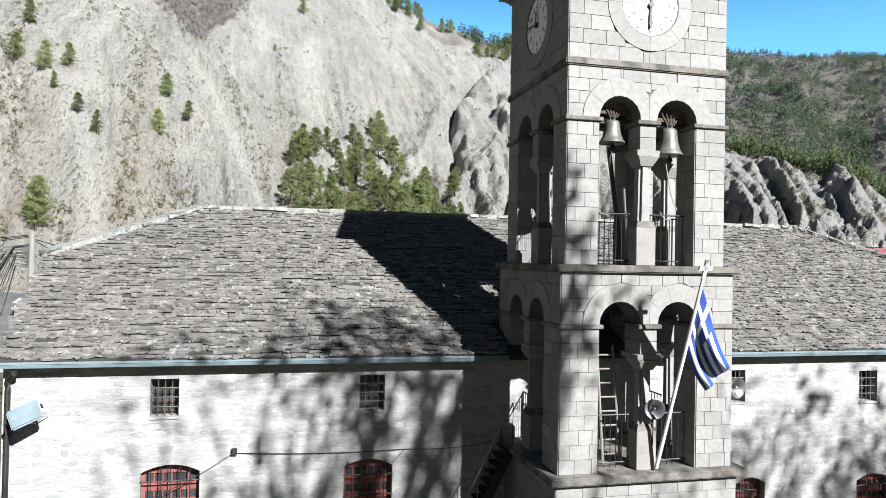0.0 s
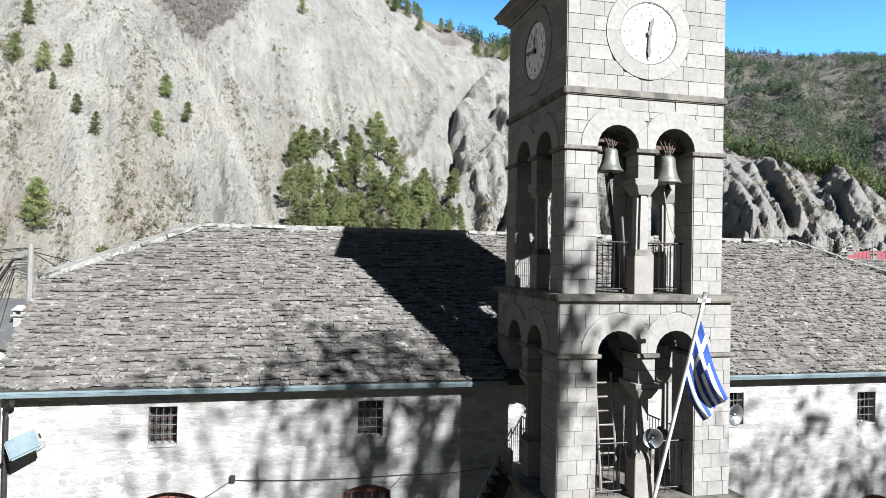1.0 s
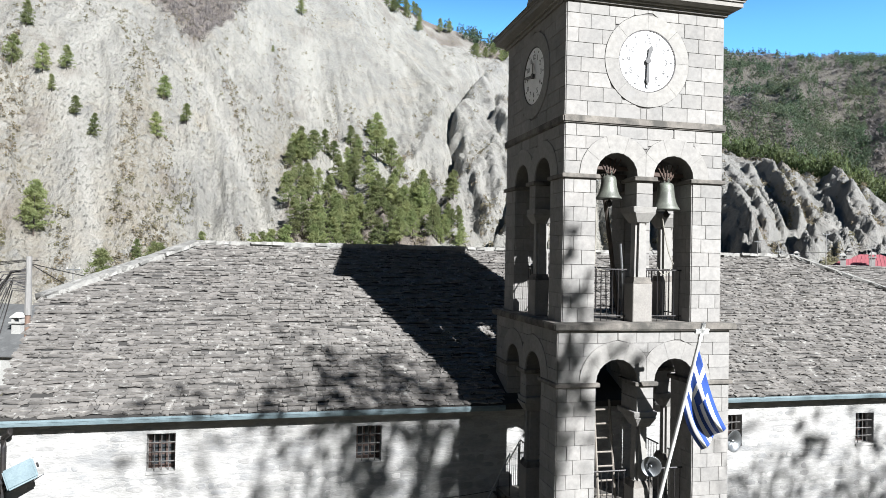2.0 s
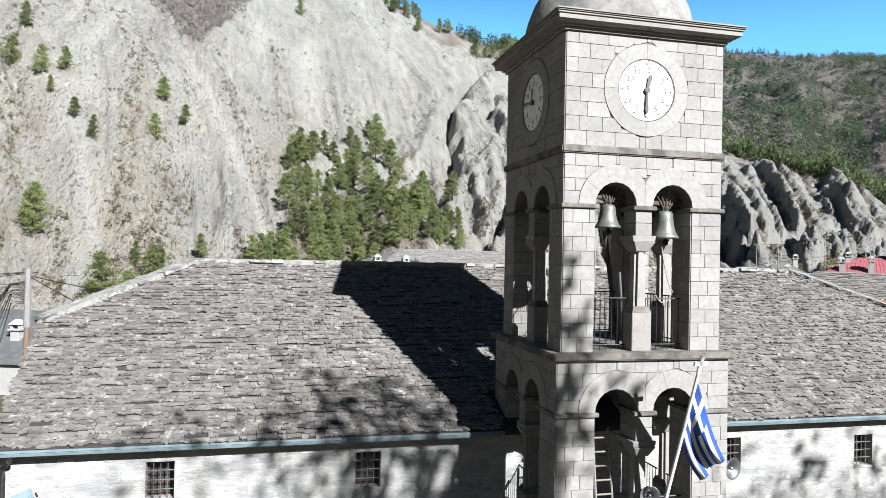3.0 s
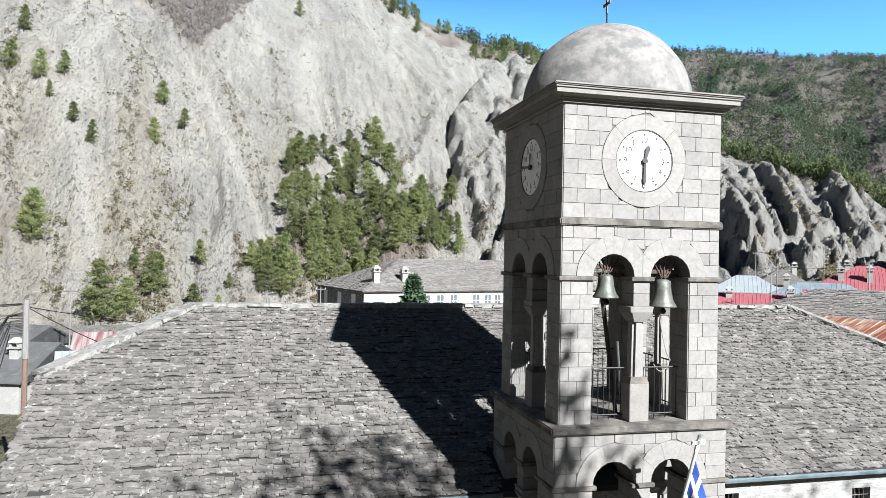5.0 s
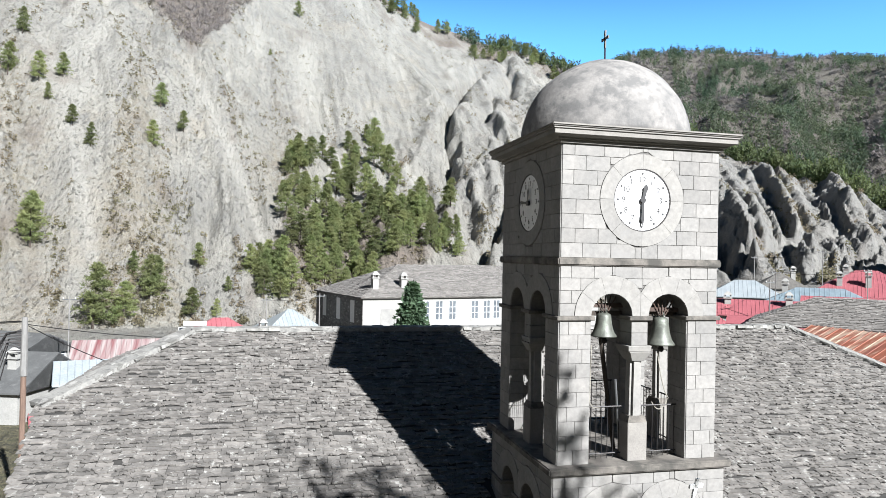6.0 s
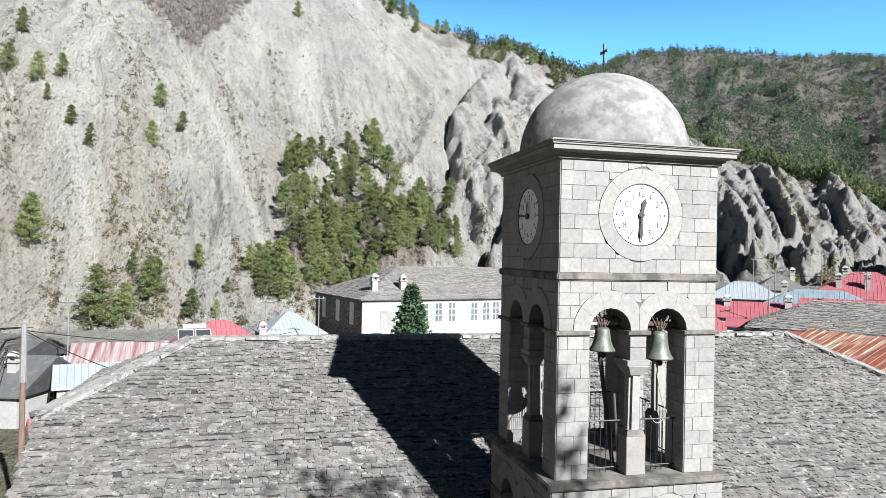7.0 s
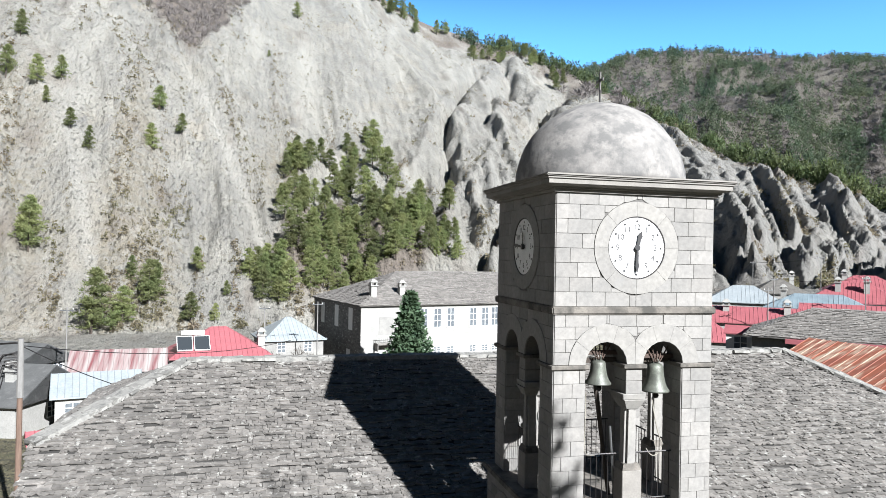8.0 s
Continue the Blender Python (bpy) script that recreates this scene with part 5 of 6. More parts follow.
def scatter_pines():
    rng = random.Random(21)
    kinds = [pine(s) for s in range(5)]
    spots = []
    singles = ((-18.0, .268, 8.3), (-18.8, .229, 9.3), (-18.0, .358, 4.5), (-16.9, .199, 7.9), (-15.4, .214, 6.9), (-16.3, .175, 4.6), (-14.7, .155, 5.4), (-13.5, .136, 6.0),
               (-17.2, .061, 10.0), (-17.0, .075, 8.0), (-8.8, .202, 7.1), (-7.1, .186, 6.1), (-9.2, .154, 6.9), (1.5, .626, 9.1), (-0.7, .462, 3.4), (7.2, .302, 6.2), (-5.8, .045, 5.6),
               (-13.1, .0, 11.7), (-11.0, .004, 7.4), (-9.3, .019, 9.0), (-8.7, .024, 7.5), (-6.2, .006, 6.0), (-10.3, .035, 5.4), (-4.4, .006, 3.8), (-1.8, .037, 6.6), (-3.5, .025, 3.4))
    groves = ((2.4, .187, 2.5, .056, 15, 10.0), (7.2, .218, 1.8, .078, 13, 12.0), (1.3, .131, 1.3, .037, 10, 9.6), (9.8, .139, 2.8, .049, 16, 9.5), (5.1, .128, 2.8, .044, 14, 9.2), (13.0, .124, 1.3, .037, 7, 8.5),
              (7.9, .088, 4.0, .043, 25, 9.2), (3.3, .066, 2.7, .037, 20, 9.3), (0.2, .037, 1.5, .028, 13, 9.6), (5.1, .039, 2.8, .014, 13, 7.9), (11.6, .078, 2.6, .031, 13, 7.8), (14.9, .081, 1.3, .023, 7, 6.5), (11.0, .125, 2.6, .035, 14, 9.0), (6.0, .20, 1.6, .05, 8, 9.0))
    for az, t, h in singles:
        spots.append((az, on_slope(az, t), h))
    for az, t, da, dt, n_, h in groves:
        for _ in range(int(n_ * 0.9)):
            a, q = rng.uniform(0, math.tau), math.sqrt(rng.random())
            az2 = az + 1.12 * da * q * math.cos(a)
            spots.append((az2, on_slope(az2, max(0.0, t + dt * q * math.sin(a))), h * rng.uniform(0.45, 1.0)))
    for k in range(34):
        az = rng.uniform(7.5, 24)
        spots.append((az, on_slope(az, rng.uniform(0.86, 1.01)), rng.uniform(7, 13)))
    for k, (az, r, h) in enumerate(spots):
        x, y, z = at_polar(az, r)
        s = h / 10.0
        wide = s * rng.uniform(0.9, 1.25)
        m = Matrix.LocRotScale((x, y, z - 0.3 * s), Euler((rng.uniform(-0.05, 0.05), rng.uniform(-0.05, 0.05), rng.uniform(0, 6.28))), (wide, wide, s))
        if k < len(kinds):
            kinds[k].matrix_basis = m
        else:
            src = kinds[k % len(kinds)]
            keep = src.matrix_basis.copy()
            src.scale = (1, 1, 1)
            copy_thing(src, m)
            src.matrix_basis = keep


def field(name, spots, template, material, label, category, rng):
    """One object of many small copies: spots are (x, y, z, width, height)."""
    tv, tf = template
    tv = np.array(tv)
    vs, fs = [], []
    for k, (x, y, z, w, h) in enumerate(spots):
        a = rng.uniform(0, math.tau)
        c, s = math.cos(a), math.sin(a)
        p = np.empty_like(tv)
        p[:, 0] = x + w * (tv[:, 0] * c - tv[:, 1] * s)
        p[:, 1] = y + w * (tv[:, 0] * s + tv[:, 1] * c)
        p[:, 2] = z + h * tv[:, 2]
        vs.append(p)
        fs += [tuple(k * len(tv) + i for i in q) for q in tf]
    me = mesh_from(name, np.concatenate(vs).tolist(), fs, material)
    return tagged(new(name, me), label, category, kind="stuff")


def far_tree(rng):
    v, f = [], []
    for k in range(44):
        t = (k + rng.random()) / 44
        a = rng.uniform(0, math.tau)
        r = 0.5 * (1 - t) ** 0.7
        vv, ff = blades(rng, (r * 0.7 * math.cos(a), r * 0.7 * math.sin(a), 0.06 + 0.9 * t), 0.1, 1, 0.22, 0.075, 0.4)
        b = len(v)
        v += vv
        f += [tuple(b + i for i in q) for q in ff]
    return v, f


def many_spots(seed, n_, az_range, pick):
    """Random places on the sheet: pick(az, rng) gives distances and which to keep."""
    rng = np.random.default_rng(seed)
    az = rng.uniform(az_range[0], az_range[1], n_)
    r, keep = pick(az, rng)
    az, r = az[keep], r[keep]
    z = polar_z(az, r)
    return CENTRE[0] + r * np.sin(np.radians(az)), CENTRE[1] + r * np.cos(np.radians(az)), z, r, rng


def woods():
    rng = random.Random(8)

    def high(az, g):
        near_ = np.interp(az, AZ, CREST_R) - 6
        r = near_ + (1090 - near_) * g.random(len(az))
        thin = fbm(az * 0.9, r / 90, 44.0)
        return r, (thin > 0.47) | (g.random(len(az)) > 0.82)
    x, y, z, r, g = many_spots(8, 15000, (13, 52), high)
    h = np.where(r > 500, g.uniform(6, 12, len(x)), g.uniform(4.5, 9, len(x)))
    spots = list(zip(x, y, z - 0.4, h * g.uniform(0.5, 0.8, len(x)), h))
    field("pine_forest", spots, far_tree(rng), FOREST, "dense green pine forest on the far mountain", "forest", rng)

    def belt(az, g):
        r = np.interp(az, AZ, CREST_R) + g.uniform(-14, 45, len(az))
        return r, fbm(az * 0.8, r / 40, 47.0) > 0.36
    x, y, z, r, g = many_spots(14, 1900, (17, 52), belt)
    h = g.uniform(5, 10, len(x))
    field("pine_belt", list(zip(x, y, z - 0.4, h * g.uniform(0.55, 0.85, len(x)), h)), far_tree(rng), BELT, "green pines along the edge of the cliff, coloured lighter as sunlit", "forest", rng)

    def gaps(az, g):
        r = g.uniform(440, 1080, len(az))
        return r, fbm(az * 0.9, r / 90, 44.0) < 0.50
    x, y, z, r, g = many_spots(15, 9000, (22, 52), gaps)
    h = g.uniform(4, 7.5, len(x))
    field("bare_woods", list(zip(x, y, z - 0.3, h, h)), blades(rng, (0, 0, 0.3), 0.4, 16, 0.6, 0.05, 1.2), TWIG, "grey-brown leafless woods among the far pines", "forest", rng)
    tuft = blades(rng, (0, 0, 0.25), 0.8, 16, 0.34, 0.16, 0.5)

    def slope(az, g):
        t = g.random(len(az)) ** 1.7 * 0.95
        foot = np.interp(az, AZ, FOOT_R)
        r = foot + t * (np.interp(az, AZ, CREST_R) - foot)
        bushy = scrub_ribs(az, t) + 0.8 * bump_at(az, 6.5, 7.0) * bump_at(t, 0.12, 0.10)
        return r, (fbm(az * 0.7, r / 26, 51.0) + 0.16 * bushy - 0.3 * chutes(az, t) > 0.61) | (g.random(len(az)) > 0.985)
    x, y, z, r, g = many_spots(9, 36000, (-21, 46), slope)
    s = 0.3 + 1.2 * g.random(len(x)) ** 2.5
    field("dry_shrubs", list(zip(x, y, z - 0.1, s * g.uniform(0.8, 1.5, len(x)), s * 1.5)), tuft, SHRUB, "low dry brown and olive shrubs scattered on the slope", "shrub", rng)
    spots = []
    sprig = blades(rng, (0, 0, 0.3), 0.4, 14, 0.7, 0.05, 1.2)

    def wedge(az, g):
        t = g.uniform(0.35, 0.8, len(az))
        foot = np.interp(az, AZ, FOOT_R)
        return foot + t * (np.interp(az, AZ, CREST_R) - foot), t > 0.322 + np.where(az < -6.66, 0.027, 0.057) * np.abs(az + 6.66)
    x, y, z, r, g = many_spots(10, 4500, (-13, 3), wedge)
    s = g.uniform(1.5, 3.5, len(x))
    spots = list(zip(x, y, z - 0.2, s, s))
    field("bare_scrub", spots, sprig, TWIG, "grey-brown leafless scrub in a wedge on the slope", "scrub", rng)


def broad_tree(seed, place, height, spread, label, leafy=True, levels=5, share=0.41, bare=0.0):
    """A broadleaf tree: forked tapering limbs and, where leafy, loose clumps of leaves."""
    rng = random.Random(seed)
    t_ = thing("tree", place, label, "tree")
    bm_ = bmesh.new()
    tips = []

    def grow(a, d, length, r, level):
        b = a + d * length
        rod(bm_, a, b, r, r * 0.68, 7 if level < 2 else 4)
        if level >= levels:
            tips.append(b)
            return
        for _ in range(3 if level < 3 else 2):
            side = Vector((rng.gauss(0, 1), rng.gauss(0, 1), rng.gauss(0, 0.4)))
            nd = (d * 1.1 + side.normalized() * spread * rng.uniform(0.5, 1.1) + Vector((0, 0, 0.18))).normalized()
            grow(a.lerp(b, rng.uniform(0.7, 1.0)), nd, length * rng.uniform(0.62, 0.82), r * 0.58, level + 1)
        if level >= 2:
            tips.append(b)
    grow(Vector(place), Vector((rng.uniform(-0.05, 0.05), rng.uniform(-0.05, 0.05), 1)).normalized(), height * 0.30, height * 0.016 + 0.04, 0)
    part("trunk", bm_, BARK, t_)
    if leafy:
        v, f = [], []
        for q in tips:
            if rng.random() < share and q.z > bare * height:
                vv, ff = blades(rng, q, 3.2, 13, 0.42, 0.15)
                b = len(v)
                v += vv
                f += [tuple(b + i for i in k) for k in ff]
        crown = new("crown", mesh_from("crown", v, f, LEAF))
        crown.parent = t_
        crown.matrix_parent_inverse = where(t_).inverted()
    return t_


def spruce(place, height, width):
    rng = random.Random(5)
    t_ = thing("spruce_tree", place, "dark green conical spruce in front of the long stone house", "tree")
    bm_ = bmesh.new()
    base_ = Vector(place)
    rod(bm_, base_, base_ + Vector((0, 0, height)), 0.2, 0.02, 8)
    part("trunk", bm_, BARK, t_)
    v, f = [], []
    for k in range(330):
        t = 0.06 + 0.93 * (k / 330)
        a = k * 2.399 + rng.uniform(-0.3, 0.3)
        reach = width * 0.5 * (1 - t) ** 0.85 * rng.uniform(0.7, 1.12) + 0.1
        d = Vector((math.cos(a), math.sin(a), 0))
        for s in (0.35, 0.6, 0.8, 1.0):
            c = base_ + Vector((0, 0, height * t)) + d * reach * s + Vector((0, 0, -0.30 * reach * s + 0.12 * reach * s * s))
            vv, ff = blades(rng, c, 0.2, 7, 0.55, 0.15, 0.1)
            b = len(v)
            v += vv
            f += [tuple(b + i for i in q) for q in ff]
    crown = new("crown", mesh_from("crown", v, f, SPRUCE))
    crown.parent = t_
    crown.matrix_parent_inverse = where(t_).inverted()


# ---- village ----
def oriented(cx, cy, yaw):
    return Matrix.Translation((cx, cy, 0)) @ pose(0, 0, 0, 0, 0, yaw)


def house(name, cx, cy, yaw, length, depth, ground, eave, ridge, wall_mat, roof_mat, label, hip=True, windows=(), seams=0.0, over=0.35, shutters=WHITE, chimneys=(), slabs=0.0):
    """A house: walls, overhanging hip or gable roof, windows (face, along, z0, width, height) and chimneys (along, across, top)."""
    h = thing(name, (cx, cy, ground), label, "house")
    m = oriented(cx, cy, yaw)
    L, D = length / 2, depth / 2
    bm_ = bmesh.new()
    box(bm_, -L, L, -D, D, ground, eave, m)
    if not hip:
        for s in (-1, 1):
            prism(bm_, [(-D, eave), (D, eave), (0, ridge - 0.08)], 0.0, 0.15, lambda u, z, w: m @ Vector((s * (L - w), u, z)))
    wall_ = part("wall", bm_, wall_mat, h)
    bm_ = bmesh.new()
    l2, d2 = L + over, D + over
    drop = (ridge - eave) / D * over
    ze = eave - drop * 0.6
    rl = max(0.3, L - D) if hip else l2
    corners = [(-l2, -d2, ze), (l2, -d2, ze), (l2, d2, ze), (-l2, d2, ze)]
    tops = [(-rl, 0, ridge), (rl, 0, ridge)]
    up = [bm_.verts.new(m @ Vector(q)) for q in corners + tops]
    dn = [bm_.verts.new(m @ (Vector(q) - Vector((0, 0, 0.12)))) for q in corners + tops]
    for q in ((0, 1, 5, 4), (2, 3, 4, 5), (1, 2, 5), (3, 0, 4)):
        bm_.faces.new([up[i] for i in q])
        bm_.faces.new([dn[i] for i in q[::-1]])
    for a, b in ((0, 1), (1, 2), (2, 3), (3, 0)):
        bm_.faces.new((up[a], up[b], dn[b], dn[a]))
    roof_ = part("roof", bm_, roof_mat, h)
    if seams:
        bm_ = bmesh.new()
        n_ = int(2 * l2 / seams)
        for i in range(n_ + 1):
            x = -l2 + 2 * l2 * i / n_
            for s in (-1, 1):
                t = 1.0 if not hip or abs(x) <= rl else max(0.05, (l2 - abs(x)) / (l2 - rl))
                a = m @ Vector((x, s * d2, ze + 0.01))
                b = m @ Vector((x, s * d2 * (1 - t), ze + (ridge - ze) * t + 0.01))
                rod(bm_, a, b, 0.035, sides=4)
        tagged(part("roof_seams", bm_, roof_mat, roof_), kind="stuff")
    if slabs:
        rng = random.Random(int(cx * 7))
        v, f = [], []
        for a, b, c_, d in ((corners[0], corners[1], tops[1], tops[0]), (corners[3], corners[0], tops[0], tops[0])):
            a, b, c_, d = (m @ Vector(q) for q in (a, b, c_, d))
            up_ = (d - a) - (b - a).normalized() * (d - a).dot((b - a).normalized())
            across_ = (b - a).normalized()
            n_ = int(up_.length / slabs)
            normal_ = across_.cross(up_).normalized()
            for i in range(n_):
                p0, p1 = a.lerp(d, i / n_), b.lerp(c_, i / n_)
                s, full = 0.0, (p1 - p0).length
                while s < full - 0.1:
                    w = min(rng.uniform(0.25, 0.95), full - s)
                    vv, ff = slate(p0 + across_ * (s + w / 2) + up_.normalized() * rng.uniform(-0.08, 0.08), across_ + up_.normalized() * rng.uniform(-0.1, 0.1), up_.normalized(), normal_, w - 0.02, slabs * 1.35, rng)
                    k = len(v)
                    v += [q[:] for q in vv]
                    f += [tuple(k + q for q in r) for r in ff]
                    s += w
        field_ = new("slab_field", mesh_from("slab_field", v, f, SLATE))
        field_.parent = roof_
        field_.matrix_parent_inverse = where(roof_).inverted()
        tagged(field_, kind="stuff")
    for fc, along, z0, w, tall in windows:
        base_ = {"front": lambda u, z, q: m @ Vector((u, -D - q, z)), "left": lambda u, z, q: m @ Vector((-L - q, -u, z)), "right": lambda u, z, q: m @ Vector((L + q, u, z))}[fc]
        if shutters is not None and fc == "left":
            bm_ = bmesh.new()
            prism(bm_, [(along - w / 2, z0), (along + w / 2, z0), (along + w / 2, z0 + tall), (along - w / 2, z0 + tall)], -0.02, 0.06, base_)
            part("shutter", bm_, shutters, h)
            continue
        bm_ = bmesh.new()
        prism(bm_, [(along - w / 2, z0), (along + w / 2, z0), (along + w / 2, z0 + tall), (along - w / 2, z0 + tall)], -0.1, 0.01, base_)
        win = part("window", bm_, PANE, h)
        bm_ = bmesh.new()
        e = 0.09
        for a, b, c, d in ((-w / 2 - e, -w / 2, 0, tall), (w / 2, w / 2 + e, 0, tall), (-w / 2 - e, w / 2 + e, -e, 0), (-w / 2 - e, w / 2 + e, tall, tall + e), (-0.04, 0.04, 0, tall), (-w / 2, w / 2, tall * 0.34 - 0.03, tall * 0.34 + 0.03), (-w / 2, w / 2, tall * 0.67 - 0.03, tall * 0.67 + 0.03)):
            prism(bm_, [(along + a, z0 + c), (along + b, z0 + c), (along + b, z0 + d), (along + a, z0 + d)], -0.02, 0.05, base_)
        part("window_frame", bm_, WHITE, win)
    for along, across, top_ in chimneys:
        bm_ = bmesh.new()
        box(bm_, along - 0.36, along + 0.36, across - 0.33, across + 0.33, eave, top_, m)
        stack = part("chimney", bm_, RENDERW, roof_)
        bm_ = bmesh.new()
        box(bm_, along - 0.52, along + 0.52, across - 0.48, across + 0.48, top_, top_ + 0.12, m)
        for q in (-0.32, 0.32):
            box(bm_, along + q - 0.08, along + q + 0.08, across - 0.3, across + 0.3, top_ + 0.12, top_ + 0.45, m)
        vs = box(bm_, along - 0.5, along + 0.5, across - 0.46, across + 0.46, top_ + 0.45, top_ + 0.85, m)
        mid_ = m @ Vector((along, across, 0))
        for v in vs[4:]:
            v.co.x += (mid_.x - v.co.x) * 0.7
            v.co.y += (mid_.y - v.co.y) * 0.7
        part("chimney_cap", bm_, RENDERW, roof_)
    return h, m


def village():
    # the long stone house
    L, D, yaw = 36.0, 17.0, 15.0
    ux, uy = math.cos(radians(yaw)), math.sin(radians(yaw))
    cx, cy = 4.6 + ux * L / 2 - uy * D / 2, 68.3 + uy * L / 2 + ux * D / 2
    fronts = [8.3, 10.2, 12.1, 15.4, 17.2, 18.7, 21.5, 23.3, 26.5, 28.3, 31.5, 33.3]
    wins = [("front", s - L / 2, 3.55, 0.95, 2.3) for s in fronts] + [("front", s - L / 2, 0.3, 0.9, 0.75) for s in fronts]
    wins += [("left", a, 3.2, 1.35, 2.7) for a in (-5.0, 0.3, 5.2)] + [("left", 4.6, -0.6, 1.2, 1.4)]
    h, m = house("long_house", cx, cy, yaw, L, D, -4.0, 6.5, 10.2, RENDERW, GREYROOF, "long two-storey stone house, limewashed front, slate hip roof", True, wins, chimneys=((-L / 2 + 2.3, -D / 2 + 2.0, 8.6), (-L / 2 + 6.2, -D / 2 + 2.2, 8.5)), slabs=0.32)
    bm_ = bmesh.new()
    prism(bm_, [(-D / 2 + 0.01, -4.0), (D / 2 - 0.01, -4.0), (D / 2 - 0.01, 6.4), (-D / 2 + 0.01, 6.4)], 0.0, 0.04, lambda u, z, w: m @ Vector((-L / 2 - w, -u, z)))
    part("stone_gable", bm_, DARKSTONE, h, "dark bare rubble stone")
    bm_ = bmesh.new()
    box(bm_, -L / 2 + 2.3, -L / 2 + 4.2, -D / 2 - 0.06, -D / 2 + 0.05, 2.0, 5.0, m)
    part("balcony_door", bm_, RENDERG, h)
    bm_ = bmesh.new()
    box(bm_, -L / 2 + 1.7, -L / 2 + 5.2, -D / 2 - 1.1, -D / 2, 1.75, 1.95, m)
    for q in (-L / 2 + 1.8, -L / 2 + 5.1):
        box(bm_, q - 0.05, q + 0.05, -D / 2 - 1.0, -D / 2, 1.0, 1.75, m)
    part("balcony", bm_, CONCRETE, h)
    bm_ = bmesh.new()
    for k in range(14):
        x = -L / 2 + 1.75 + k * 0.26
        box(bm_, x - 0.02, x + 0.02, -D / 2 - 1.07, -D / 2 - 1.03, 1.95, 2.85, m)
    box(bm_, -L / 2 + 1.7, -L / 2 + 5.2, -D / 2 - 1.09, -D / 2 - 1.02, 2.82, 2.88, m)
    part("balcony_rail", bm_, WHITE, h)
    spruce((8.4, 57.6, ground_z(8.4, 57.6) - 0.2), 8.8 - ground_z(8.4, 57.6), 7.2)
    # houses beyond the half-hipped end of the church
    w2 = (("front", -2.2, -0.6, 0.9, 1.2), ("front", 0.0, -0.6, 0.9, 1.2), ("front", 2.2, -0.6, 0.9, 1.2))
    h, m = house("red_roofed_house", -11.2, 66.0, 10, 9.6, 8.0, -3.0, 1.7, 4.3, RENDERW, REDROOF, "low white house with a red metal hip roof and solar panels", True, w2, seams=0.5, chimneys=((4.4, -1.0, 3.3),))
    for x in (-3.6, -1.9):
        bm_ = bmesh.new()
        q = m @ pose(x, -2.7, 2.85, 38, 0, 0)
        box(bm_, -0.75, 0.75, -1.0, 1.0, 0.0, 0.09, q)
        panel = part("solar_panel", bm_, GLASS, h, "dark glazed solar water panel")
        bm_ = bmesh.new()
        for a, b, c, d in ((-0.78, -0.72, -1.03, 1.03), (0.72, 0.78, -1.03, 1.03), (-0.78, 0.78, -1.03, -0.97), (-0.78, 0.78, 0.97, 1.03)):
            box(bm_, a, b, c, d, -0.02, 0.11, q)
        part("panel_frame", bm_, WHITE, panel)
    bm_ = bmesh.new()
    rod(bm_, m @ Vector((-3.9, -1.75, 3.85)), m @ Vector((-1.6, -1.75, 3.85)), 0.27, sides=14)
    part("water_tank", bm_, WHITE, h)
    house("pale_roofed_house", -3.6, 75.0, 12, 7.0, 7.0, -3.0, 2.2, 4.5, RENDERG, PALEROOF, "small house with a pale metal hip roof", True, (("front", -1.6, 0.6, 0.9, 1.2), ("front", 1.6, 0.6, 0.9, 1.2)), seams=0.5)
    house("striped_roofed_shed", -20.0, 60.5, 8, 8.0, 5.0, -2.6, 1.1, 2.7, RENDERW, STRIPEROOF, "white shed with a patchy red and white metal roof", False, (("front", 2.5, -0.6, 1.2, 1.2),), seams=0.42)
    house("pale_roofed_shed", -19.2, 48.0, 14, 5.8, 5.2, -2.2, 1.3, 2.6, RENDERW, PALEROOF, "white shed with a pale metal roof", False, (("front", -1.7, -0.4, 1.0, 1.1),), seams=0.5)
    house("grey_roofed_house", -26.6, 49.5, -18, 8.5, 8.5, -2.2, 0.9, 3.2, RENDERW, PLAINROOF, "white house with a plain grey gable roof", False, (("front", -2.4, -0.9, 1.0, 1.2), ("front", 2.0, -0.9, 1.0, 1.2), ("right", 0.0, -0.9, 1.0, 1.2)), chimneys=((2.2, -1.8, 2.9),))
    house("far_gabled_house", -31.0, 64.0, -32, 9.5, 7.0, -2.6, 1.5, 3.2, RENDERW, PLAINROOF, "white house with a grey gable roof", False, (("right", -1.6, 0.2, 1.0, 1.2), ("right", 1.6, 0.2, 1.0, 1.2)), shutters=None)
    house("small_red_shed", -18.0, 30.5, 20, 1.5, 1.4, -1.6, 1.7, 2.2, RENDERW, REDROOF, "small shed with a red metal roof", False, seams=0.4, over=0.15)
    # houses beyond the tower
    house("blue_roofed_house", 67.5, 83.0, -35, 11.0, 8.0, 0.0, 6.2, 8.6, RENDERW, PALEROOF, "white house with a light blue metal hip roof", True, (("front", -3.4, 3.6, 1.0, 1.5), ("front", 0.2, 3.4, 1.2, 1.7), ("front", 3.2, 3.6, 1.0, 1.5)), seams=0.6)
    house("red_roofed_house", 51.0, 60.5, -36, 11.0, 7.0, 0.0, 5.3, 6.9, RENDERW, REDROOF, "house with a bright red metal roof", False, (("front", -3.0, 2.8, 1.0, 1.4), ("front", 3.0, 2.8, 1.0, 1.4)), seams=0.45, chimneys=((-2.4, -1.0, 7.0), (4.3, -1.4, 7.2)))
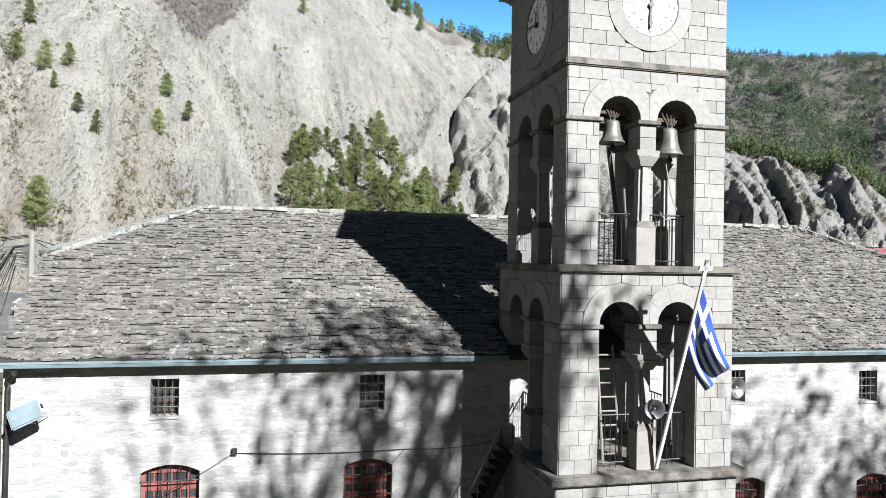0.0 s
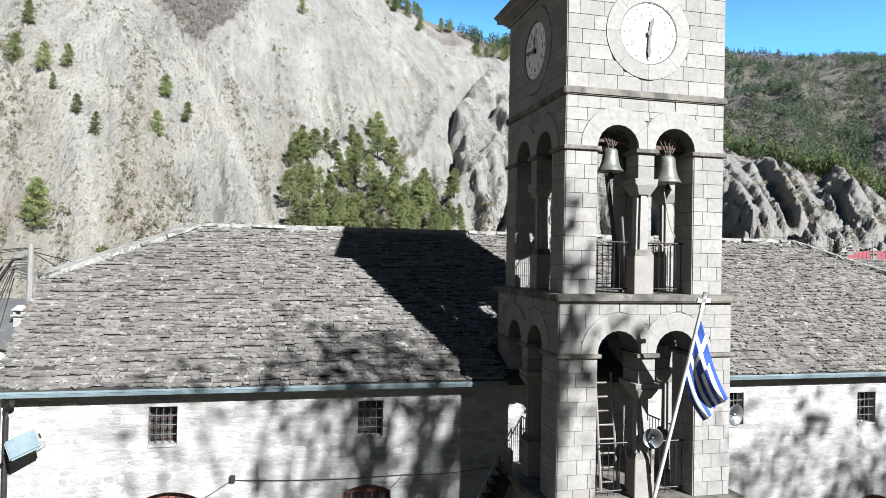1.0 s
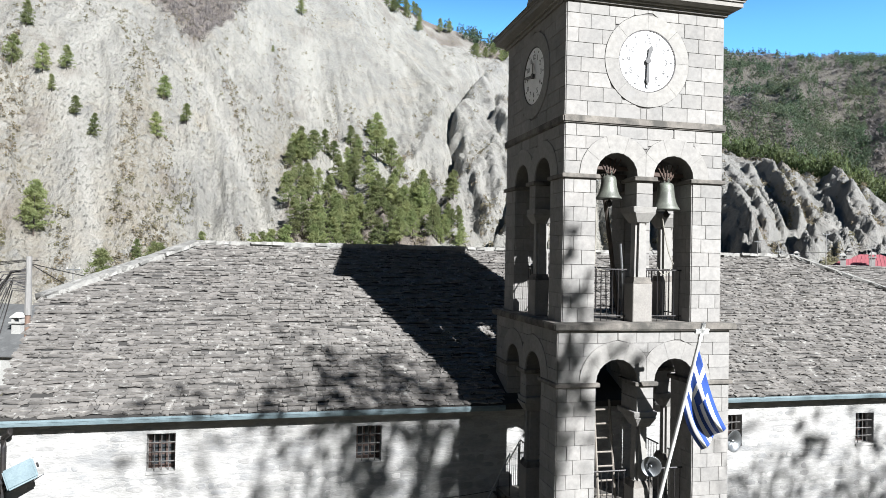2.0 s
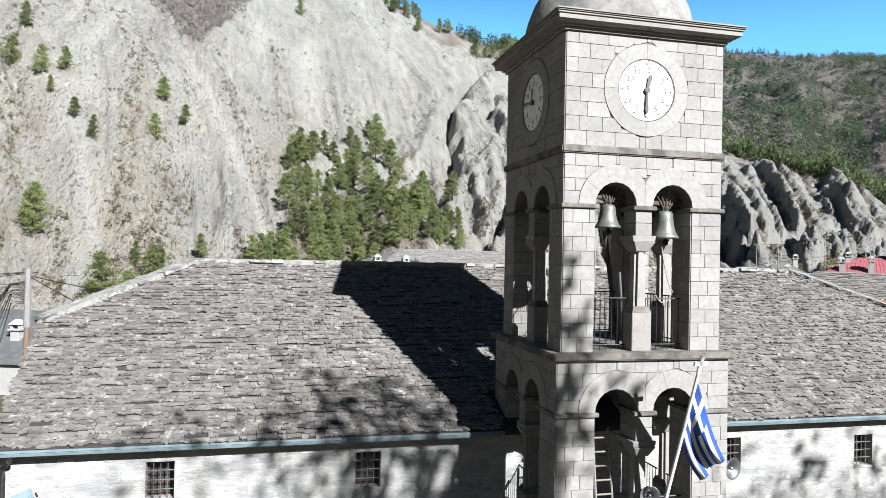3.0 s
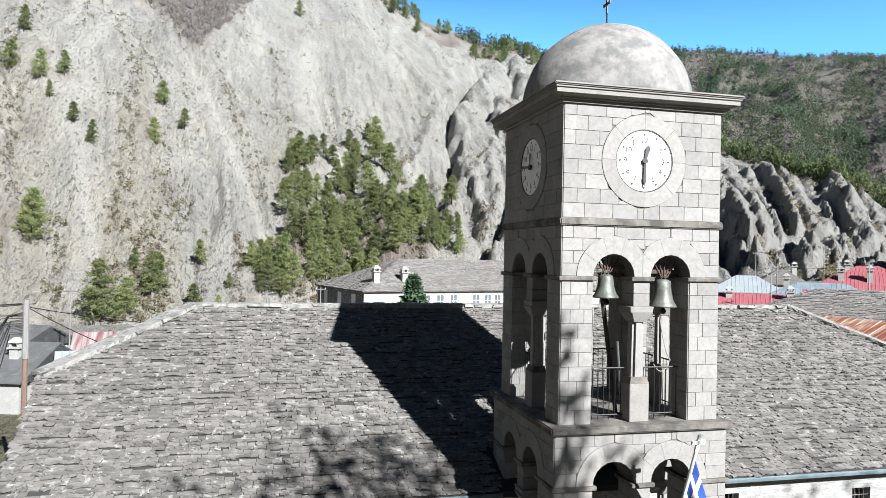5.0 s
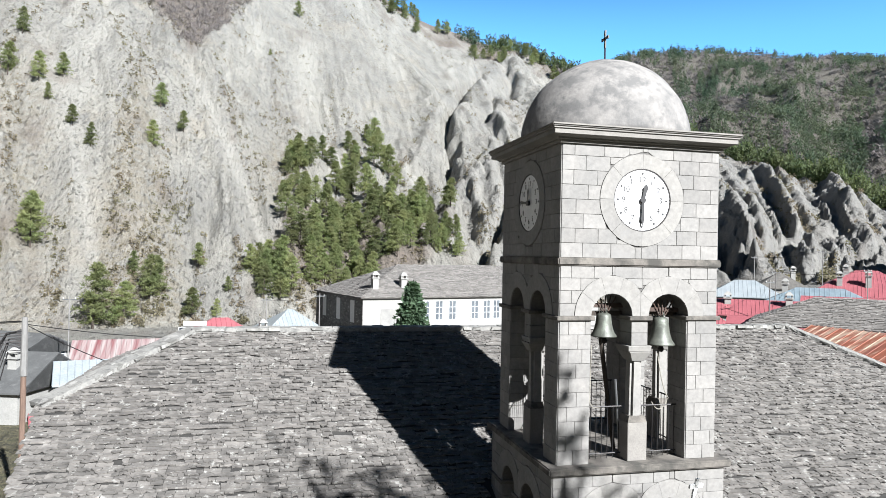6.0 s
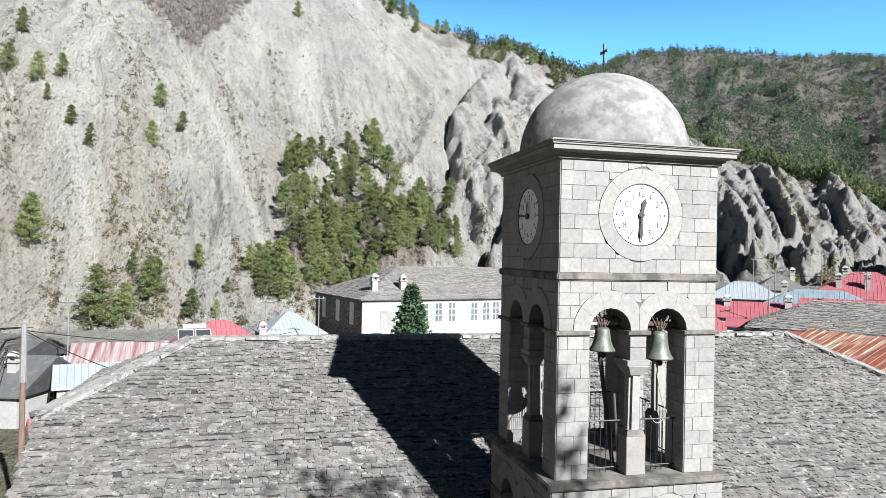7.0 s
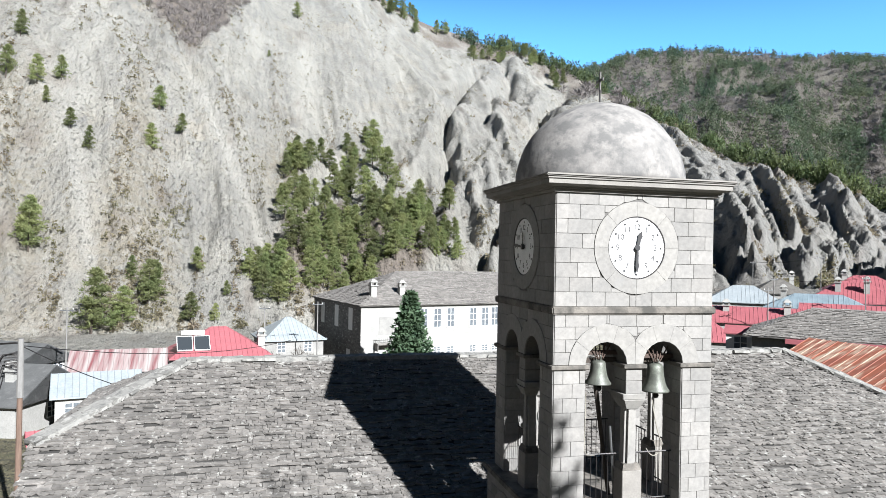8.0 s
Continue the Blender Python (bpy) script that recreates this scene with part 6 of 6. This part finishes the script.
    house("red_roofed_house", 41.5, 55.0, -30, 6.0, 6.0, 0.0, 4.0, 6.0, RENDERG, REDROOF, "low house with a red metal hip roof", True, (("front", 0.0, 1.8, 1.0, 1.2),), seams=0.45)
    house("dark_roofed_house", 78.5, 88.5, -30, 8.0, 7.0, 1.0, 7.3, 9.6, RENDERG, GREYROOF, "grey house with a dark hip roof", True, (("front", -2.0, 4.8, 0.9, 1.3), ("front", 2.0, 4.8, 0.9, 1.3)), chimneys=((2.2, 0.6, 10.1),))
    house("blue_roofed_house", 69.5, 69.5, -42, 13.0, 7.0, 1.0, 6.2, 8.0, RENDERW, BLUEROOF, "white house with a blue-grey metal roof", True, (("front", -3.5, 3.6, 1.0, 1.3), ("front", 0.5, 3.6, 1.0, 1.3)), seams=0.6, chimneys=((-4.4, -0.8, 8.4),))
    house("red_roofed_house", 77.0, 71.0, -44, 12.0, 8.0, 1.0, 7.0, 9.6, RENDERW, REDROOF, "house with a red metal hip roof and chimneys", True, (("front", 0.0, 4.6, 1.0, 1.3),), seams=0.5, chimneys=((-2.0, -1.8, 9.6), (1.6, -2.0, 9.8)))
    house("red_roofed_house", 63.0, 54.5, -44, 14.0, 7.0, 1.0, 5.4, 7.5, RENDERW, REDROOF, "long house with a red metal roof", False, (("front", -3.0, 2.9, 1.0, 1.3),), seams=0.5)
    house("red_roofed_house", 88.0, 80.0, -40, 12.0, 9.0, 1.0, 8.0, 10.5, RENDERW, REDROOF, "far house with a red metal hip roof", True, (("front", 0.0, 5.0, 1.0, 1.3),), seams=0.5, chimneys=((-3.0, -1.0, 10.6),))
    h, m = house("slate_roofed_house", 42.0, 34.5, -42, 16.0, 9.0, -0.5, 6.6, 8.6, RENDERG, GREYROOF, "stone house with a weathered slate hip roof", True, (("front", -5.0, 3.4, 0.9, 1.2),), over=0.6, slabs=0.26)
    bm_ = bmesh.new()
    box(bm_, -5.5, 8.2, -5.6, -5.1, 6.0, 6.35, m)
    part("fascia", bm_, REDROOF, h, "red painted metal fascia")
    house("rusty_roofed_shed", 33.6, 24.5, -80, 10.0, 10.0, -0.8, 4.9, 7.0, RENDERW, RUSTROOF, "shed with a rusty red and white metal roof", False, (("left", 0.0, 3.0, 1.2, 1.5),), seams=0.55)
    house("white_porch", 38.5, 45.0, -42, 2.6, 2.2, 0.0, 5.7, 6.3, WHITE, REDROOF, "narrow white porch with a red roof", False, (("front", 0.0, 3.6, 1.1, 1.7),), over=0.2)


def utility_pole(x, y, top_, label, r=0.13):
    g = ground_z(x, y)
    u = thing("utility_pole", (x, y, g), label, "utility pole")
    bm_ = bmesh.new()
    rod(bm_, (x, y, g), (x, y, top_), r, r * 0.75, 10)
    part("post", bm_, POLEWOOD if r > 0.1 else POLEGREY, u)
    if r > 0.1:
        return u
    bm_ = bmesh.new()
    box(bm_, x - 0.6, x + 0.6, y - 0.05, y + 0.05, top_ - 0.35, top_ - 0.25)
    arm = part("crossarm", bm_, GALV, u)
    for s in (-0.5, 0.0, 0.5):
        bm_ = bmesh.new()
        turned(bm_, [(0.02, top_ - 0.25), (0.035, top_ - 0.2), (0.025, top_ - 0.16), (0.03, top_ - 0.12), (0.01, top_ - 0.09)], (x + s, y), 10)
        part("insulator", bm_, WHITE, arm)
    return u


def wires():
    u = utility_pole(-16.8, 22.7, 8.3, "brown utility pole with a pale grey top and cable tangle", 0.15)
    bm_ = bmesh.new()
    rod(bm_, (-16.8, 22.7, 5.6), (-16.8, 22.7, 8.32), 0.16, 0.13, 10)
    part("upper_post", bm_, POLEGREY, u, "pale grey upper half")
    rng = random.Random(3)
    for k in range(16):
        a = Vector((-16.9, 22.6, 7.75 - 0.07 * k))
        b = Vector((-18.2 - rng.uniform(0, 1.4), 22.0 + rng.uniform(-0.4, 0.4), 6.1 + 0.9 * rng.random()))
        cable("cable_loop", [a, a.lerp(b, 0.35) + Vector((0, 0, 0.25)), a.lerp(b, 0.7) - Vector((0, 0, 0.35 + 0.1 * k)), b + Vector((rng.uniform(-0.3, 0.3), 0, rng.uniform(-0.3, 0.3)))], "tangled black cable loop on the utility pole", 0.028)
    for end, drop in (((-4.0, 46.0, 5.2), 0.7), ((-9.5, 30.0, 3.6), 0.5)):
        cable("overhead_cable", sag((-16.8, 22.7, 8.0), end, drop, 14), "thin black overhead cable from the utility pole", 0.022)
    for k in range(3):
        cable("overhead_cable", sag((-17.0 + 0.3 * k, 22.7, 8.15), (-34.0, 30.0 + k, 8.6 - 0.3 * k), 0.6, 8), "thin black overhead cable from the utility pole", 0.018)
    spots = ((-6.4, 66.5, 6.5), (-0.6, 66.0, 7.0), (-23.5, 55.5, 7.2), (49.5, 55.0, 9.5), (56.0, 62.0, 10.5), (61.0, 53.0, 11.0), (74.0, 74.0, 13.5), (70.0, 84.0, 12.5))
    poles = [utility_pole(x, y, z, "thin pale grey utility pole among the houses", 0.07) for x, y, z in spots]
    for a, b in ((3, 4), (4, 5), (5, 6), (6, 7), (0, 1)):
        for s in (-0.5, 0.5):
            cable("overhead_cable", sag((spots[a][0] + s, spots[a][1], spots[a][2] - 0.1), (spots[b][0] + s, spots[b][1], spots[b][2] - 0.1), 0.5, 8), "thin overhead wire between the poles", 0.015)


village()
wires()
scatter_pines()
woods()
for k, (x, y, h) in enumerate(((-2.5, 64.5, 5.0), (-1.0, 66.5, 4.2), (-5.0, 68.0, 4.0), (-15.3, 29.0, 3.8), (-9.0, 69.5, 4.0), (-17.0, 71.0, 3.4), (-20.5, 72.0, 3.0), (-23.5, 71.0, 3.6), (-27.5, 73.0, 3.2), (-14.0, 74.0, 3.8), (-18.5, 76.0, 3.4))):
    broad_tree(60 + k, (x, y, ground_z(x, y)), h, 0.75, "leafless bare shrub tree among the houses", False, 5)
# tall trees across the square, which shade the wall and the foot of the tower
for k, (x, y, h, share, spread) in enumerate(((0.3, -22.5, 19.0, 0.2, 0.6), (3.2, -24.5, 22.5, 0.15, 0.5), (4.4, -22.5, 24.5, 0.24, 0.42), (6.2, -24.5, 27.0, 0.5, 0.36), (5.0, -23.2, 26.0, 0.3, 0.3), (11.6, -24.0, 24.0, 0.22, 0.5), (18.2, -23.5, 25.5, 0.38, 0.5), (20.4, -22.0, 26.0, 0.42, 0.55), (23.2, -22.5, 26.0, 0.3, 0.55))):
    broad_tree(80 + k, (x, y, -1.3), h, spread, "tall half-bare tree standing across the square", True, 5, share, 0.76 if 24.0 < h and x < 10 else 0.0)

# ---- small pieces of roof and wall ----
build_slates()
rubble(-11.0, 19.6, 0.2, 5.05, (-8.2, -1.0))
